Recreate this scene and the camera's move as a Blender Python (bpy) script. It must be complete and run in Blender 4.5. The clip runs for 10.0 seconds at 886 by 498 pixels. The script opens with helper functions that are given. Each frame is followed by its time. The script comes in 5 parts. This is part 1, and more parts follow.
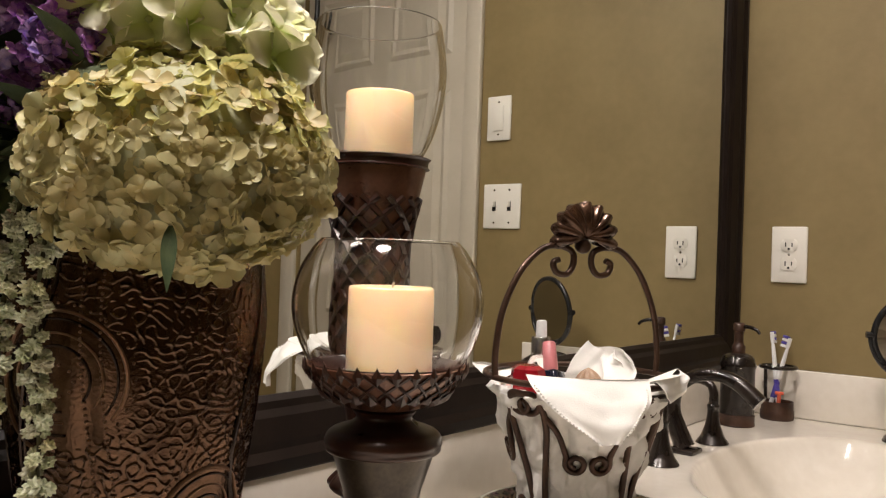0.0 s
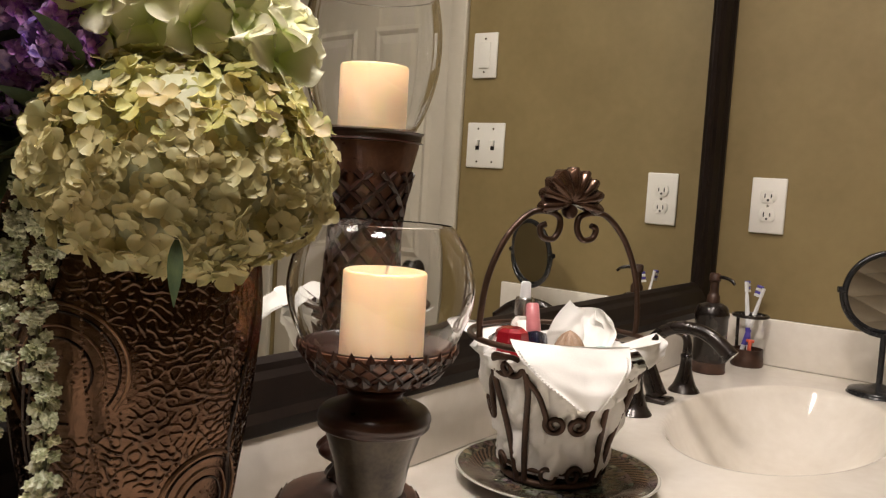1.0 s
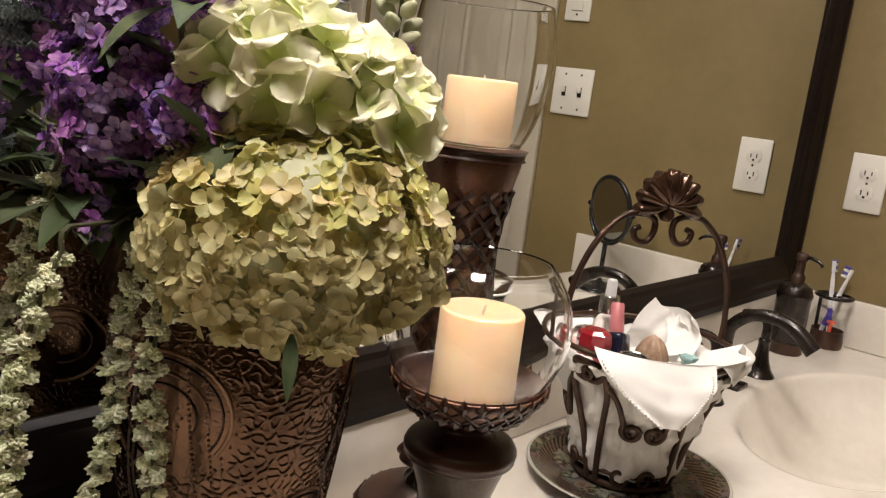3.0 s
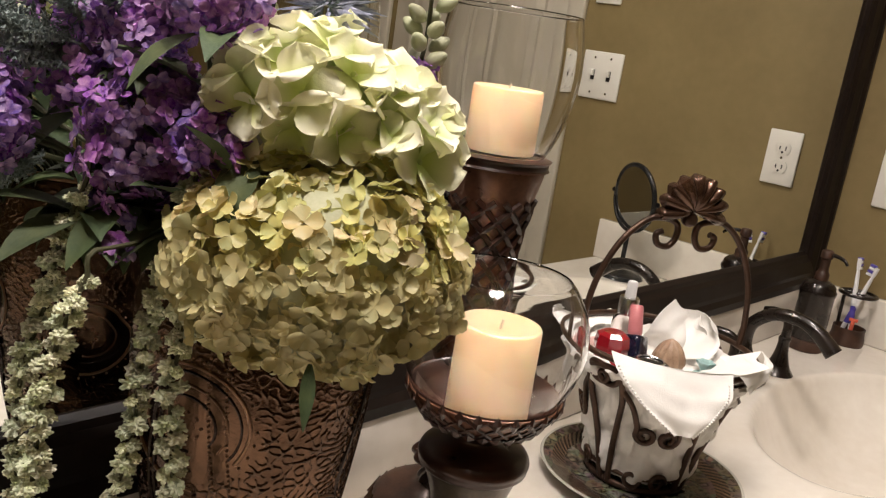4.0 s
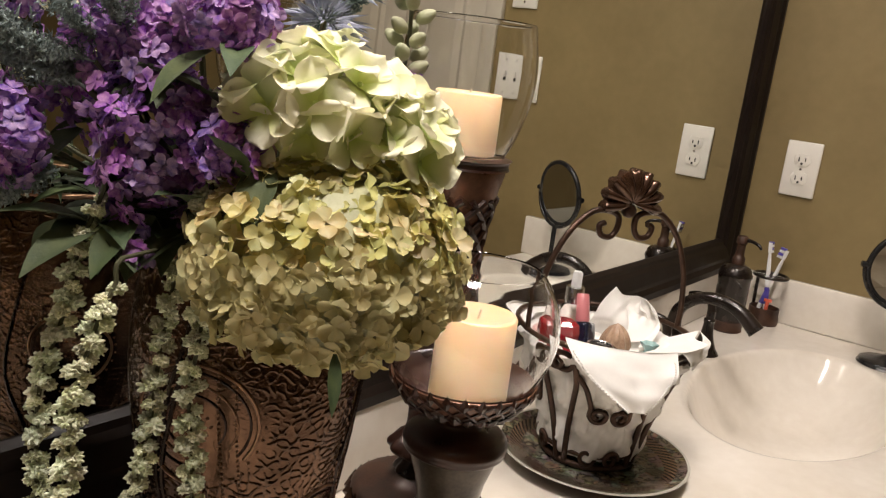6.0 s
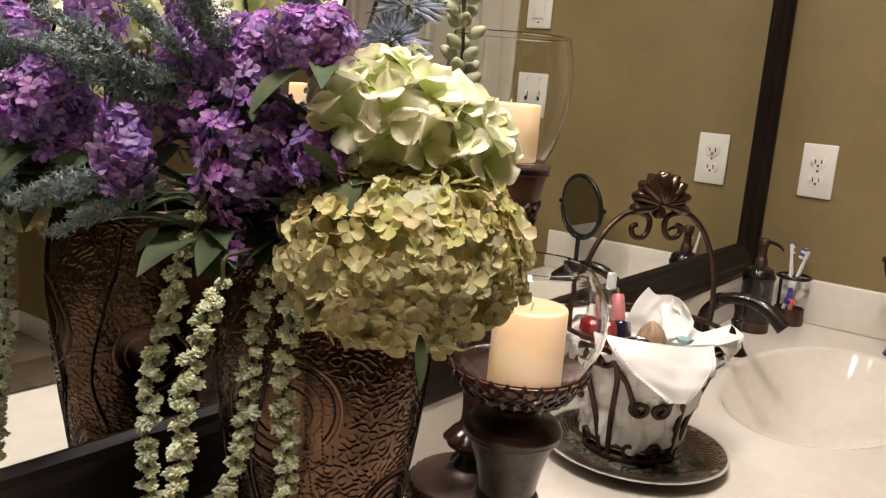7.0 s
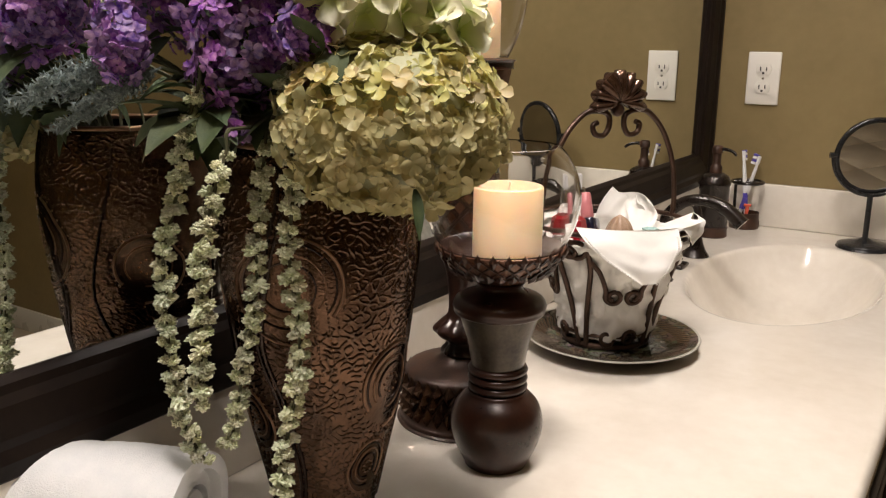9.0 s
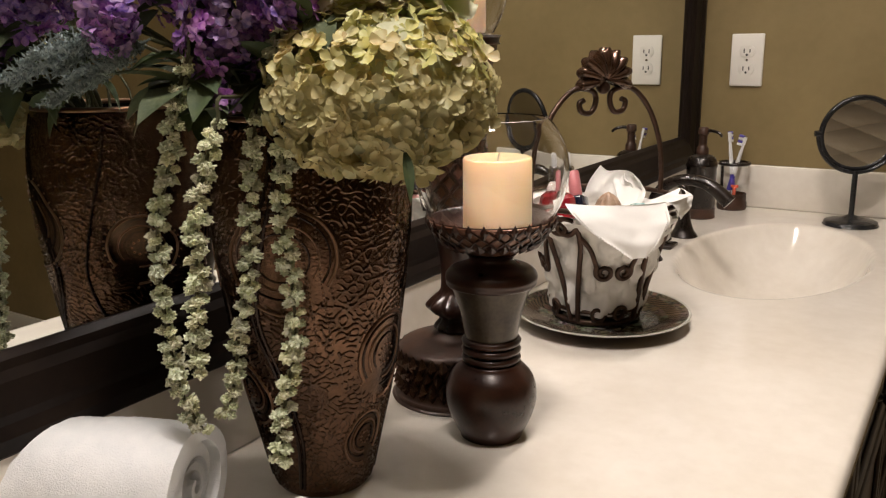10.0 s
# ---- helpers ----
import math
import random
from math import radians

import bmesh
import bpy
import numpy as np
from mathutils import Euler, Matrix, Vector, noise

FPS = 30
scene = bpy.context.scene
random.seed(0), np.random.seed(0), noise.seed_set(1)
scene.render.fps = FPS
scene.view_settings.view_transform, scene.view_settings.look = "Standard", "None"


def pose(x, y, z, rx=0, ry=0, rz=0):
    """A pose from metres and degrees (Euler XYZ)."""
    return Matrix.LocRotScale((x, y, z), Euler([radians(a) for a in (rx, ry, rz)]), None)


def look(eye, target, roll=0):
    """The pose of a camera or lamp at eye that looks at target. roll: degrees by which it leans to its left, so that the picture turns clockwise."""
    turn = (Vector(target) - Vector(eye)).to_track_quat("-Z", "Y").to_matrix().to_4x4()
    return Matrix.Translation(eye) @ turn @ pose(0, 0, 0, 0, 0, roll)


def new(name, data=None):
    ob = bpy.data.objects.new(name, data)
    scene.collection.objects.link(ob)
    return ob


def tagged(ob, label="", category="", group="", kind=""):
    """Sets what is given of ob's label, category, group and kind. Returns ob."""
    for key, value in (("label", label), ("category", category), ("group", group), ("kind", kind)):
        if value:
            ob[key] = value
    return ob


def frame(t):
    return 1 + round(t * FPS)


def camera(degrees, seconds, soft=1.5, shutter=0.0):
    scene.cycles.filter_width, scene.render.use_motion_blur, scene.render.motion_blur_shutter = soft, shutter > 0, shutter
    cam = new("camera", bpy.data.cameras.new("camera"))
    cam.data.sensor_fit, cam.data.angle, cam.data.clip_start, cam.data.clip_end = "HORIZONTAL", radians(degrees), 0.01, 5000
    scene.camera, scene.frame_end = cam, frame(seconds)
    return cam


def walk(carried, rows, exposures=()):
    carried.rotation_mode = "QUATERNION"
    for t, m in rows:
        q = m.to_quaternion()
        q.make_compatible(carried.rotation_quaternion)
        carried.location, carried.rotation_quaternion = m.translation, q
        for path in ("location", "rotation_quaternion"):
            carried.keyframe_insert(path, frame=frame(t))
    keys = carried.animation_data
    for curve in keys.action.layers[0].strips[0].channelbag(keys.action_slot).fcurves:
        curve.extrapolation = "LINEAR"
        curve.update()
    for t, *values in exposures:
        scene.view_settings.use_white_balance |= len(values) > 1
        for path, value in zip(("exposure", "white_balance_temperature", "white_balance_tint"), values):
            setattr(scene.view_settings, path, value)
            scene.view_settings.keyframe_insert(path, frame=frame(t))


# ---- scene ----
cam = camera(55.0, 10.0, soft=1.25)
PATH = [
    (0, (0.631, -1.821, 1.156), (-0.596, -0.242, 1.18), 2.0),
    (0.5, (0.631, -1.832, 1.184), (-0.561, -0.227, 1.12), 2.7),
    (1, (0.623, -1.835, 1.204), (-0.549, -0.223, 1.041), 3.5),
    (1.5, (0.606, -1.839, 1.234), (-0.582, -0.248, 0.993), 4.4),
    (2, (0.6, -1.842, 1.253), (-0.592, -0.264, 0.956), 5.2),
    (2.5, (0.586, -1.839, 1.274), (-0.643, -0.301, 0.918), 6.1),
    (4, (0.574, -1.835, 1.328), (-0.7, -0.369, 0.853), 8.7),
    (4.5, (0.568, -1.836, 1.335), (-0.695, -0.384, 0.793), 9.3),
    (5, (0.565, -1.846, 1.334), (-0.65, -0.355, 0.787), 10.3),
    (6.5, (0.559, -1.928, 1.318), (-0.532, -0.302, 0.909), 6.6),
    (7, (0.566, -1.958, 1.311), (-0.589, -0.371, 0.928), 4.8),
    (7.5, (0.573, -1.98, 1.297), (-0.6, -0.402, 0.932), 3.1),
    (8, (0.582, -1.995, 1.278), (-0.544, -0.39, 0.884), 2.2),
    (8.5, (0.582, -2.003, 1.263), (-0.502, -0.381, 0.822), 1.2),
    (9, (0.583, -2.012, 1.255), (-0.48, -0.383, 0.789), 0.6),
    (9.5, (0.584, -2.02, 1.246), (-0.463, -0.385, 0.767), 0.2),
    (10, (0.589, -2.023, 1.234), (-0.454, -0.383, 0.765), -0.7),
]
walk(cam, [(t, look(eye, target, roll)) for t, eye, target, roll in PATH], exposures=((0.0, 0.08), (1.5, 0.03), (4.5, 0.0), (6.5, 0.0), (8.0, 0.13), (9.5, -0.03), (10.0, -0.06)))

# ---- world and light ----
world = bpy.data.worlds.new("world")
scene.world = world
world.use_nodes = True
world.node_tree.nodes["Background"].inputs[0].default_value = (1.0, 0.86, 0.66, 1)
world.node_tree.nodes["Background"].inputs[1].default_value = 0.004
ZC = 0.86            # top of the counter
SINK_GLOW = 295.0    # three shades of the lamp over the sink
ROOM_GLOW = 76.0     # round ceiling light in the room


# ---- materials ----
def nodes_of(m):
    return m.node_tree.nodes, m.node_tree.links


def material(name, a, b=None, rough=0.5, metal=0.0, scale=30.0, bump=0.0, bump_scale=None, vary=0.0, coat=0.0,
             rough_vary=0.1, detail=4.0, fine=0.0, subsurface=0.0, sheen=0.0, spec=0.5, through_light=0.0):
    """A surface of two colours mixed by noise at two scales, with relief; vary shifts it from piece to piece."""
    m = bpy.data.materials.new(name)
    m.use_nodes = True
    n, l = nodes_of(m)
    p = n["Principled BSDF"]
    b = b or a
    tex = n.new("ShaderNodeTexCoord")
    big = n.new("ShaderNodeTexNoise")
    big.inputs["Scale"].default_value, big.inputs["Detail"].default_value = scale, detail
    l.new(tex.outputs["Object"], big.inputs["Vector"])
    small = n.new("ShaderNodeTexNoise")
    small.inputs["Scale"].default_value, small.inputs["Detail"].default_value = scale * 9, 3
    l.new(tex.outputs["Object"], small.inputs["Vector"])
    add = n.new("ShaderNodeMath")
    add.operation = "MULTIPLY_ADD"
    add.inputs[1].default_value = 0.35
    l.new(small.outputs["Fac"], add.inputs[0])
    l.new(big.outputs["Fac"], add.inputs[2])
    ramp = n.new("ShaderNodeMapRange")
    ramp.inputs["From Min"].default_value, ramp.inputs["From Max"].default_value = 0.45, 0.9
    l.new(add.outputs[0], ramp.inputs["Value"])
    mix = n.new("ShaderNodeMix")
    mix.data_type = "RGBA"
    mix.inputs["A"].default_value, mix.inputs["B"].default_value = (*a, 1), (*b, 1)
    l.new(ramp.outputs["Result"], mix.inputs["Factor"])
    out = mix.outputs["Result"]
    if vary:
        info = n.new("ShaderNodeObjectInfo")
        hsv = n.new("ShaderNodeHueSaturation")
        for key, lo, hi, src in (("Hue", 0.5 - 0.05 * vary, 0.5 + 0.05 * vary, 7.13), ("Value", 1 - 0.45 * vary, 1 + 0.35 * vary, 1.0), ("Saturation", 1 - 0.3 * vary, 1 + 0.2 * vary, 3.71)):
            frac = n.new("ShaderNodeMath")
            frac.operation = "MULTIPLY"
            frac.inputs[1].default_value = src
            l.new(info.outputs["Random"], frac.inputs[0])
            wrap = n.new("ShaderNodeMath")
            wrap.operation = "FRACT"
            l.new(frac.outputs[0], wrap.inputs[0])
            rng = n.new("ShaderNodeMapRange")
            rng.inputs["To Min"].default_value, rng.inputs["To Max"].default_value = lo, hi
            l.new(wrap.outputs[0] if src != 1.0 else info.outputs["Random"], rng.inputs["Value"])
            l.new(rng.outputs["Result"], hsv.inputs[key])
        l.new(out, hsv.inputs["Color"])
        out = hsv.outputs["Color"]
    l.new(out, p.inputs["Base Color"])
    rr = n.new("ShaderNodeMapRange")
    rr.inputs["To Min"].default_value, rr.inputs["To Max"].default_value = max(0.02, rough - rough_vary), min(1, rough + rough_vary)
    l.new(big.outputs["Fac"], rr.inputs["Value"])
    l.new(rr.outputs["Result"], p.inputs["Roughness"])
    p.inputs["Metallic"].default_value = metal
    p.inputs["Coat Weight"].default_value = coat
    p.inputs["Coat Roughness"].default_value = 0.12
    p.inputs["Specular IOR Level"].default_value = spec
    if subsurface:
        p.inputs["Subsurface Weight"].default_value = subsurface
        p.inputs["Subsurface Radius"].default_value = (1.0, 0.5, 0.2)
        p.inputs["Subsurface Scale"].default_value = 0.018
    if sheen:
        p.inputs["Sheen Weight"].default_value = sheen
    if bump:
        rel = n.new("ShaderNodeTexNoise")
        rel.inputs["Scale"].default_value, rel.inputs["Detail"].default_value = bump_scale or scale * 6, 5
        l.new(tex.outputs["Object"], rel.inputs["Vector"])
        bp = n.new("ShaderNodeBump")
        bp.inputs["Strength"].default_value, bp.inputs["Distance"].default_value = bump, 0.002
        l.new(rel.outputs["Fac"], bp.inputs["Height"])
        l.new(bp.outputs["Normal"], p.inputs["Normal"])
    if through_light:
        # thin fabric: part of the light comes through from behind
        thin = n.new("ShaderNodeBsdfTranslucent")
        l.new(out, thin.inputs["Color"])
        both = n.new("ShaderNodeMixShader")
        both.inputs["Fac"].default_value = through_light
        l.new(p.outputs["BSDF"], both.inputs[1])
        l.new(thin.outputs["BSDF"], both.inputs[2])
        l.new(both.outputs["Shader"], n["Material Output"].inputs["Surface"])
    return m


def glass(name, tint=(1, 1, 1), rough=0.0):
    m = bpy.data.materials.new(name)
    m.use_nodes = True
    p = m.node_tree.nodes["Principled BSDF"]
    p.inputs["Base Color"].default_value = (*tint, 1)
    p.inputs["Roughness"].default_value = rough
    p.inputs["Transmission Weight"].default_value = 1.0
    p.inputs["IOR"].default_value = 1.45
    return m


def mirror_surface(name, tint=(0.9, 0.92, 0.9)):
    m = bpy.data.materials.new(name)
    m.use_nodes = True
    p = m.node_tree.nodes["Principled BSDF"]
    p.inputs["Base Color"].default_value = (*tint, 1)
    p.inputs["Metallic"].default_value, p.inputs["Roughness"].default_value = 1.0, 0.0
    return m


def glow(name, colour, strength):
    m = bpy.data.materials.new(name)
    m.use_nodes = True
    p = m.node_tree.nodes["Principled BSDF"]
    p.inputs["Base Color"].default_value = (0.9, 0.88, 0.82, 1)
    p.inputs["Emission Color"].default_value = (*colour, 1)
    p.inputs["Emission Strength"].default_value = strength
    return m


def plate_glaze(name):
    """Glazed plate: a mottled painted middle and a roped rim, by radius and angle."""
    m = bpy.data.materials.new(name)
    m.use_nodes = True
    n, l = nodes_of(m)
    p = n["Principled BSDF"]
    p.inputs["Roughness"].default_value = 0.16
    tex = n.new("ShaderNodeTexCoord")
    sep = n.new("ShaderNodeSeparateXYZ")
    l.new(tex.outputs["Object"], sep.inputs[0])

    def calc(op, a, b=0.0):
        k = n.new("ShaderNodeMath")
        k.operation = op
        for i, v in ((0, a), (1, b)):
            if isinstance(v, float):
                k.inputs[i].default_value = v
            else:
                l.new(v, k.inputs[i])
        return k.outputs[0]
    rad = calc("SQRT", calc("ADD", calc("MULTIPLY", sep.outputs["X"], sep.outputs["X"]), calc("MULTIPLY", sep.outputs["Y"], sep.outputs["Y"])))
    ang = calc("ARCTAN2", sep.outputs["Y"], sep.outputs["X"])
    rope = calc("SINE", calc("ADD", calc("MULTIPLY", ang, 70.0), calc("MULTIPLY", rad, 900.0)))
    vor = n.new("ShaderNodeTexVoronoi")
    vor.inputs["Scale"].default_value = 75
    nz = n.new("ShaderNodeTexNoise")
    nz.inputs["Scale"].default_value, nz.inputs["Detail"].default_value = 60, 6
    l.new(tex.outputs["Object"], nz.inputs["Vector"])
    l.new(nz.outputs["Color"], vor.inputs["Vector"])
    l.new(tex.outputs["Object"], vor.inputs["Vector"])
    ramp = n.new("ShaderNodeValToRGB")
    stops = [(0.0, (0.02, 0.015, 0.012)), (0.35, (0.05, 0.035, 0.025)), (0.47, (0.13, 0.105, 0.08)), (0.53, (0.03, 0.02, 0.015)), (0.66, (0.22, 0.2, 0.15)), (0.75, (0.07, 0.03, 0.02)), (1.0, (0.055, 0.04, 0.033))]
    for i, (pos, c) in enumerate(stops):
        e = ramp.color_ramp.elements[i] if i < 2 else ramp.color_ramp.elements.new(pos)
        e.position, e.color = pos, (*c, 1)
    l.new(nz.outputs["Fac"], ramp.inputs["Fac"])
    cell = n.new("ShaderNodeMix")
    cell.data_type, cell.blend_type = "RGBA", "OVERLAY"
    cell.inputs["Factor"].default_value = 0.22
    l.new(ramp.outputs["Color"], cell.inputs["A"])
    l.new(vor.outputs["Color"], cell.inputs["B"])
    ropec = n.new("ShaderNodeMix")
    ropec.data_type = "RGBA"
    ropec.inputs["A"].default_value, ropec.inputs["B"].default_value = (0.04, 0.017, 0.011, 1), (0.11, 0.075, 0.05, 1)
    l.new(calc("GREATER_THAN", rope, 0.1), ropec.inputs["Factor"])
    inband = calc("MULTIPLY", calc("GREATER_THAN", rad, 0.088), calc("LESS_THAN", rad, 0.103))
    m1 = n.new("ShaderNodeMix")
    m1.data_type = "RGBA"
    l.new(inband, m1.inputs["Factor"])
    l.new(cell.outputs["Result"], m1.inputs["A"])
    l.new(ropec.outputs["Result"], m1.inputs["B"])
    m2 = n.new("ShaderNodeMix")
    m2.data_type = "RGBA"
    m2.inputs["B"].default_value = (0.5, 0.48, 0.42, 1)
    l.new(calc("GREATER_THAN", rad, 0.1145), m2.inputs["Factor"])
    l.new(m1.outputs["Result"], m2.inputs["A"])
    l.new(m2.outputs["Result"], p.inputs["Base Color"])
    return m


M_WALL = material("olive_paint", (0.21, 0.153, 0.064), (0.265, 0.197, 0.086), rough=0.55, scale=5, bump=0.12, bump_scale=160, rough_vary=0.05)
M_CEIL = material("ceiling_paint", (0.75, 0.72, 0.66), rough=0.8, scale=8, bump=0.2, bump_scale=120)
M_TILE = material("floor_tile", (0.42, 0.34, 0.24), (0.5, 0.42, 0.31), rough=0.35, scale=9, bump=0.05)
M_WHITE = material("white_gloss_paint", (0.74, 0.71, 0.63), (0.78, 0.75, 0.67), rough=0.3, scale=10, bump=0.03, bump_scale=60)
M_DOOR = material("door_paint", (0.50, 0.45, 0.36), (0.55, 0.5, 0.41), rough=0.4, scale=10, bump=0.03, bump_scale=60)
M_MARBLE = material("cultured_marble", (0.72, 0.66, 0.57), (0.84, 0.79, 0.71), rough=0.1, scale=6, coat=0.3, rough_vary=0.03, detail=6)
M_FRAME = material("espresso_wood", (0.009, 0.006, 0.005), (0.017, 0.011, 0.008), rough=0.42, scale=18, spec=0.15, bump=0.06, bump_scale=70)
M_CABINET = material("dark_cabinet_wood", (0.02, 0.011, 0.008), (0.04, 0.022, 0.014), rough=0.38, scale=12, bump=0.08, bump_scale=90)
M_MIRROR = mirror_surface("silvered_glass")
M_PLASTIC = material("white_plastic", (0.8, 0.77, 0.7), (0.82, 0.79, 0.72), rough=0.3, scale=20, rough_vary=0.05)
M_SLOT = material("dark_slot", (0.02, 0.018, 0.015), rough=0.6)
M_BRONZE = material("oil_rubbed_bronze", (0.009, 0.007, 0.006), (0.024, 0.015, 0.011), rough=0.27, metal=0.3, scale=25, coat=0.25)
M_IRON = material("brown_wrought_iron", (0.038, 0.021, 0.014), (0.085, 0.044, 0.026), rough=0.36, metal=0.55, scale=40, bump=0.15, bump_scale=260)
M_SHELL = material("dark_cast_bronze", (0.045, 0.023, 0.014), (0.12, 0.06, 0.034), rough=0.22, metal=0.7, scale=60, coat=0.3)
M_FOOT = material("brown_stained_resin", (0.022, 0.010, 0.006), (0.075, 0.034, 0.019), rough=0.45, metal=0.1, scale=45, bump=0.08)
M_COPPER = material("copper_brown_resin", (0.07, 0.029, 0.016), (0.185, 0.083, 0.047), rough=0.3, metal=0.4, scale=30, coat=0.25, bump=0.1, bump_scale=200)
M_DARKRESIN = material("dark_walnut_resin", (0.010, 0.0045, 0.003), (0.045, 0.015, 0.008), rough=0.3, metal=0.1, scale=34, coat=0.12, bump=0.05)
M_PEWTER = material("aged_pewter_brown", (0.018, 0.012, 0.008), (0.09, 0.07, 0.048), rough=0.32, metal=0.45, scale=34, coat=0.25, bump=0.05)
M_RIDGE = material("rubbed_bronze_ridge", (0.14, 0.075, 0.045), (0.26, 0.15, 0.09), rough=0.32, metal=0.75, scale=40)
M_RIDGEDARK = material("blackened_ridge", (0.022, 0.017, 0.016), (0.06, 0.042, 0.034), rough=0.24, metal=0.8, scale=40)
M_GLASS = glass("clear_glass")
M_WAX = material("ivory_wax", (0.775, 0.56, 0.33), (0.825, 0.62, 0.39), rough=0.35, scale=12, subsurface=0.5, bump=0.03, rough_vary=0.05)
M_WICK = material("waxed_wick", (0.7, 0.62, 0.5), rough=0.8)
M_CLOTH = material("white_cotton", (0.82, 0.8, 0.76), (0.87, 0.85, 0.81), rough=0.9, scale=40, bump=0.25, bump_scale=900, sheen=0.2)
M_TERRY = material("white_terry", (0.78, 0.79, 0.8), (0.86, 0.86, 0.86), rough=0.95, scale=60, bump=0.5, bump_scale=900, sheen=0.3)
M_PLATE = plate_glaze("painted_glaze")
M_HYD = material("aged_green_petal", (0.68, 0.57, 0.24), (0.58, 0.57, 0.28), rough=0.46, scale=70, vary=0.55, bump=0.12, bump_scale=500, through_light=0.3)
M_CREAM = material("cream_green_petal", (0.70, 0.73, 0.40), (0.84, 0.81, 0.58), rough=0.6, scale=38, vary=0.3, bump=0.25, bump_scale=260, through_light=0.22)
M_PURPLE = material("violet_petal", (0.15, 0.028, 0.38), (0.58, 0.33, 0.6), rough=0.6, scale=230, vary=0.8, bump=0.1, bump_scale=500, through_light=0.28)
M_LEAF = material("fabric_leaf", (0.03, 0.055, 0.02), (0.075, 0.1, 0.035), rough=0.7, scale=60, vary=0.4, bump=0.15, bump_scale=400)
M_STEM = material("wrapped_stem", (0.05, 0.06, 0.025), (0.08, 0.07, 0.035), rough=0.7, scale=50)
M_BUD = material("frosted_seed", (0.36, 0.40, 0.19), (0.84, 0.84, 0.66), rough=0.75, scale=240, vary=0.6, bump=0.2, bump_scale=900)
M_BLUE = material("blue_green_plume", (0.085, 0.125, 0.12), (0.34, 0.41, 0.40), rough=0.75, scale=160, vary=0.5)
M_THISTLE = material("grey_blue_thistle", (0.12, 0.14, 0.22), (0.34, 0.36, 0.46), rough=0.7, scale=90, vary=0.4)
M_PODS = material("pale_green_pod", (0.33, 0.34, 0.2), (0.45, 0.45, 0.3), rough=0.6, scale=80, vary=0.3)
M_RED = material("red_lacquer", (0.24, 0.006, 0.012), (0.3, 0.01, 0.018), rough=0.15, scale=20, coat=0.4)
M_PINK = material("pink_cap", (0.62, 0.2, 0.22), (0.68, 0.26, 0.27), rough=0.3, scale=20)
M_NAVY = material("navy_enamel", (0.008, 0.009, 0.02), (0.014, 0.016, 0.04), rough=0.12, scale=20, coat=0.5)
M_BLACK = material("black_plastic", (0.012, 0.012, 0.013), (0.02, 0.02, 0.021), rough=0.25, scale=20)
M_SILVER = material("brushed_aluminium", (0.6, 0.6, 0.6), (0.7, 0.7, 0.7), rough=0.25, metal=1.0, scale=60)
M_TEAL = material("teal_organza", (0.28, 0.45, 0.44), (0.4, 0.56, 0.54), rough=0.5, scale=60, bump=0.2, bump_scale=600)
M_SHELLTAN = material("tan_sea_shell", (0.24, 0.14, 0.085), (0.45, 0.31, 0.21), rough=0.4, scale=90, bump=0.3, bump_scale=300)
M_BRUSH_WHITE = material("toothbrush_white", (0.75, 0.75, 0.75), (0.8, 0.8, 0.8), rough=0.3)
M_BRUSH_BLUE = material("toothbrush_violet", (0.08, 0.06, 0.35), (0.12, 0.1, 0.45), rough=0.3)
M_CORAL = material("toothbrush_coral", (0.75, 0.14, 0.08), rough=0.3)
M_DOME_SINK = glow("frosted_dome_sink", (1.0, 0.897, 0.83), SINK_GLOW)
M_DOME = glow("frosted_dome", (1.0, 0.897, 0.83), ROOM_GLOW)



def tip_fade(m, base, tip, length):
    """Petal colour that runs from the base to the tip along the petal's own x."""
    n, l = nodes_of(m)
    sep = n.new("ShaderNodeSeparateXYZ")
    l.new(n["Texture Coordinate"].outputs["Object"], sep.inputs[0])
    rng = n.new("ShaderNodeMapRange")
    rng.interpolation_type = "SMOOTHSTEP"
    rng.inputs["From Min"].default_value, rng.inputs["From Max"].default_value = 0.1 * length, 0.8 * length
    l.new(sep.outputs["X"], rng.inputs["Value"])
    mix = n["Mix"]
    mix.inputs["A"].default_value, mix.inputs["B"].default_value = (*base, 1), (*tip, 1)
    l.new(rng.outputs["Result"], mix.inputs["Factor"])


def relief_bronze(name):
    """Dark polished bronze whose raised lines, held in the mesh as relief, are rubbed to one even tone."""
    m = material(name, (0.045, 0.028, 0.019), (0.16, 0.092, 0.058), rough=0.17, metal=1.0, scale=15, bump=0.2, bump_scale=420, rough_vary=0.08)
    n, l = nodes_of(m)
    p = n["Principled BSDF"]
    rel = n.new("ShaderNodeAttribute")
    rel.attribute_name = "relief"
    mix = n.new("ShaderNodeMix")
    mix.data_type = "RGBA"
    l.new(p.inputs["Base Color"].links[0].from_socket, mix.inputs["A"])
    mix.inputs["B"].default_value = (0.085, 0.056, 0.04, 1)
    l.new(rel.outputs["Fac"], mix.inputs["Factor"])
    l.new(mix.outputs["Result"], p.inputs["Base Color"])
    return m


tip_fade(M_CREAM, (0.58, 0.68, 0.22), (0.97, 0.95, 0.72), 0.025)
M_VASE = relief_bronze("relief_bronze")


# ---- makers ----
def thing(name, at=(0, 0, 0), label="", category="", group="", turn=0.0):
    ob = new(name)
    ob.empty_display_size = 0.02
    ob.matrix_basis = pose(*at, 0, 0, turn)
    return tagged(ob, label, category, group)


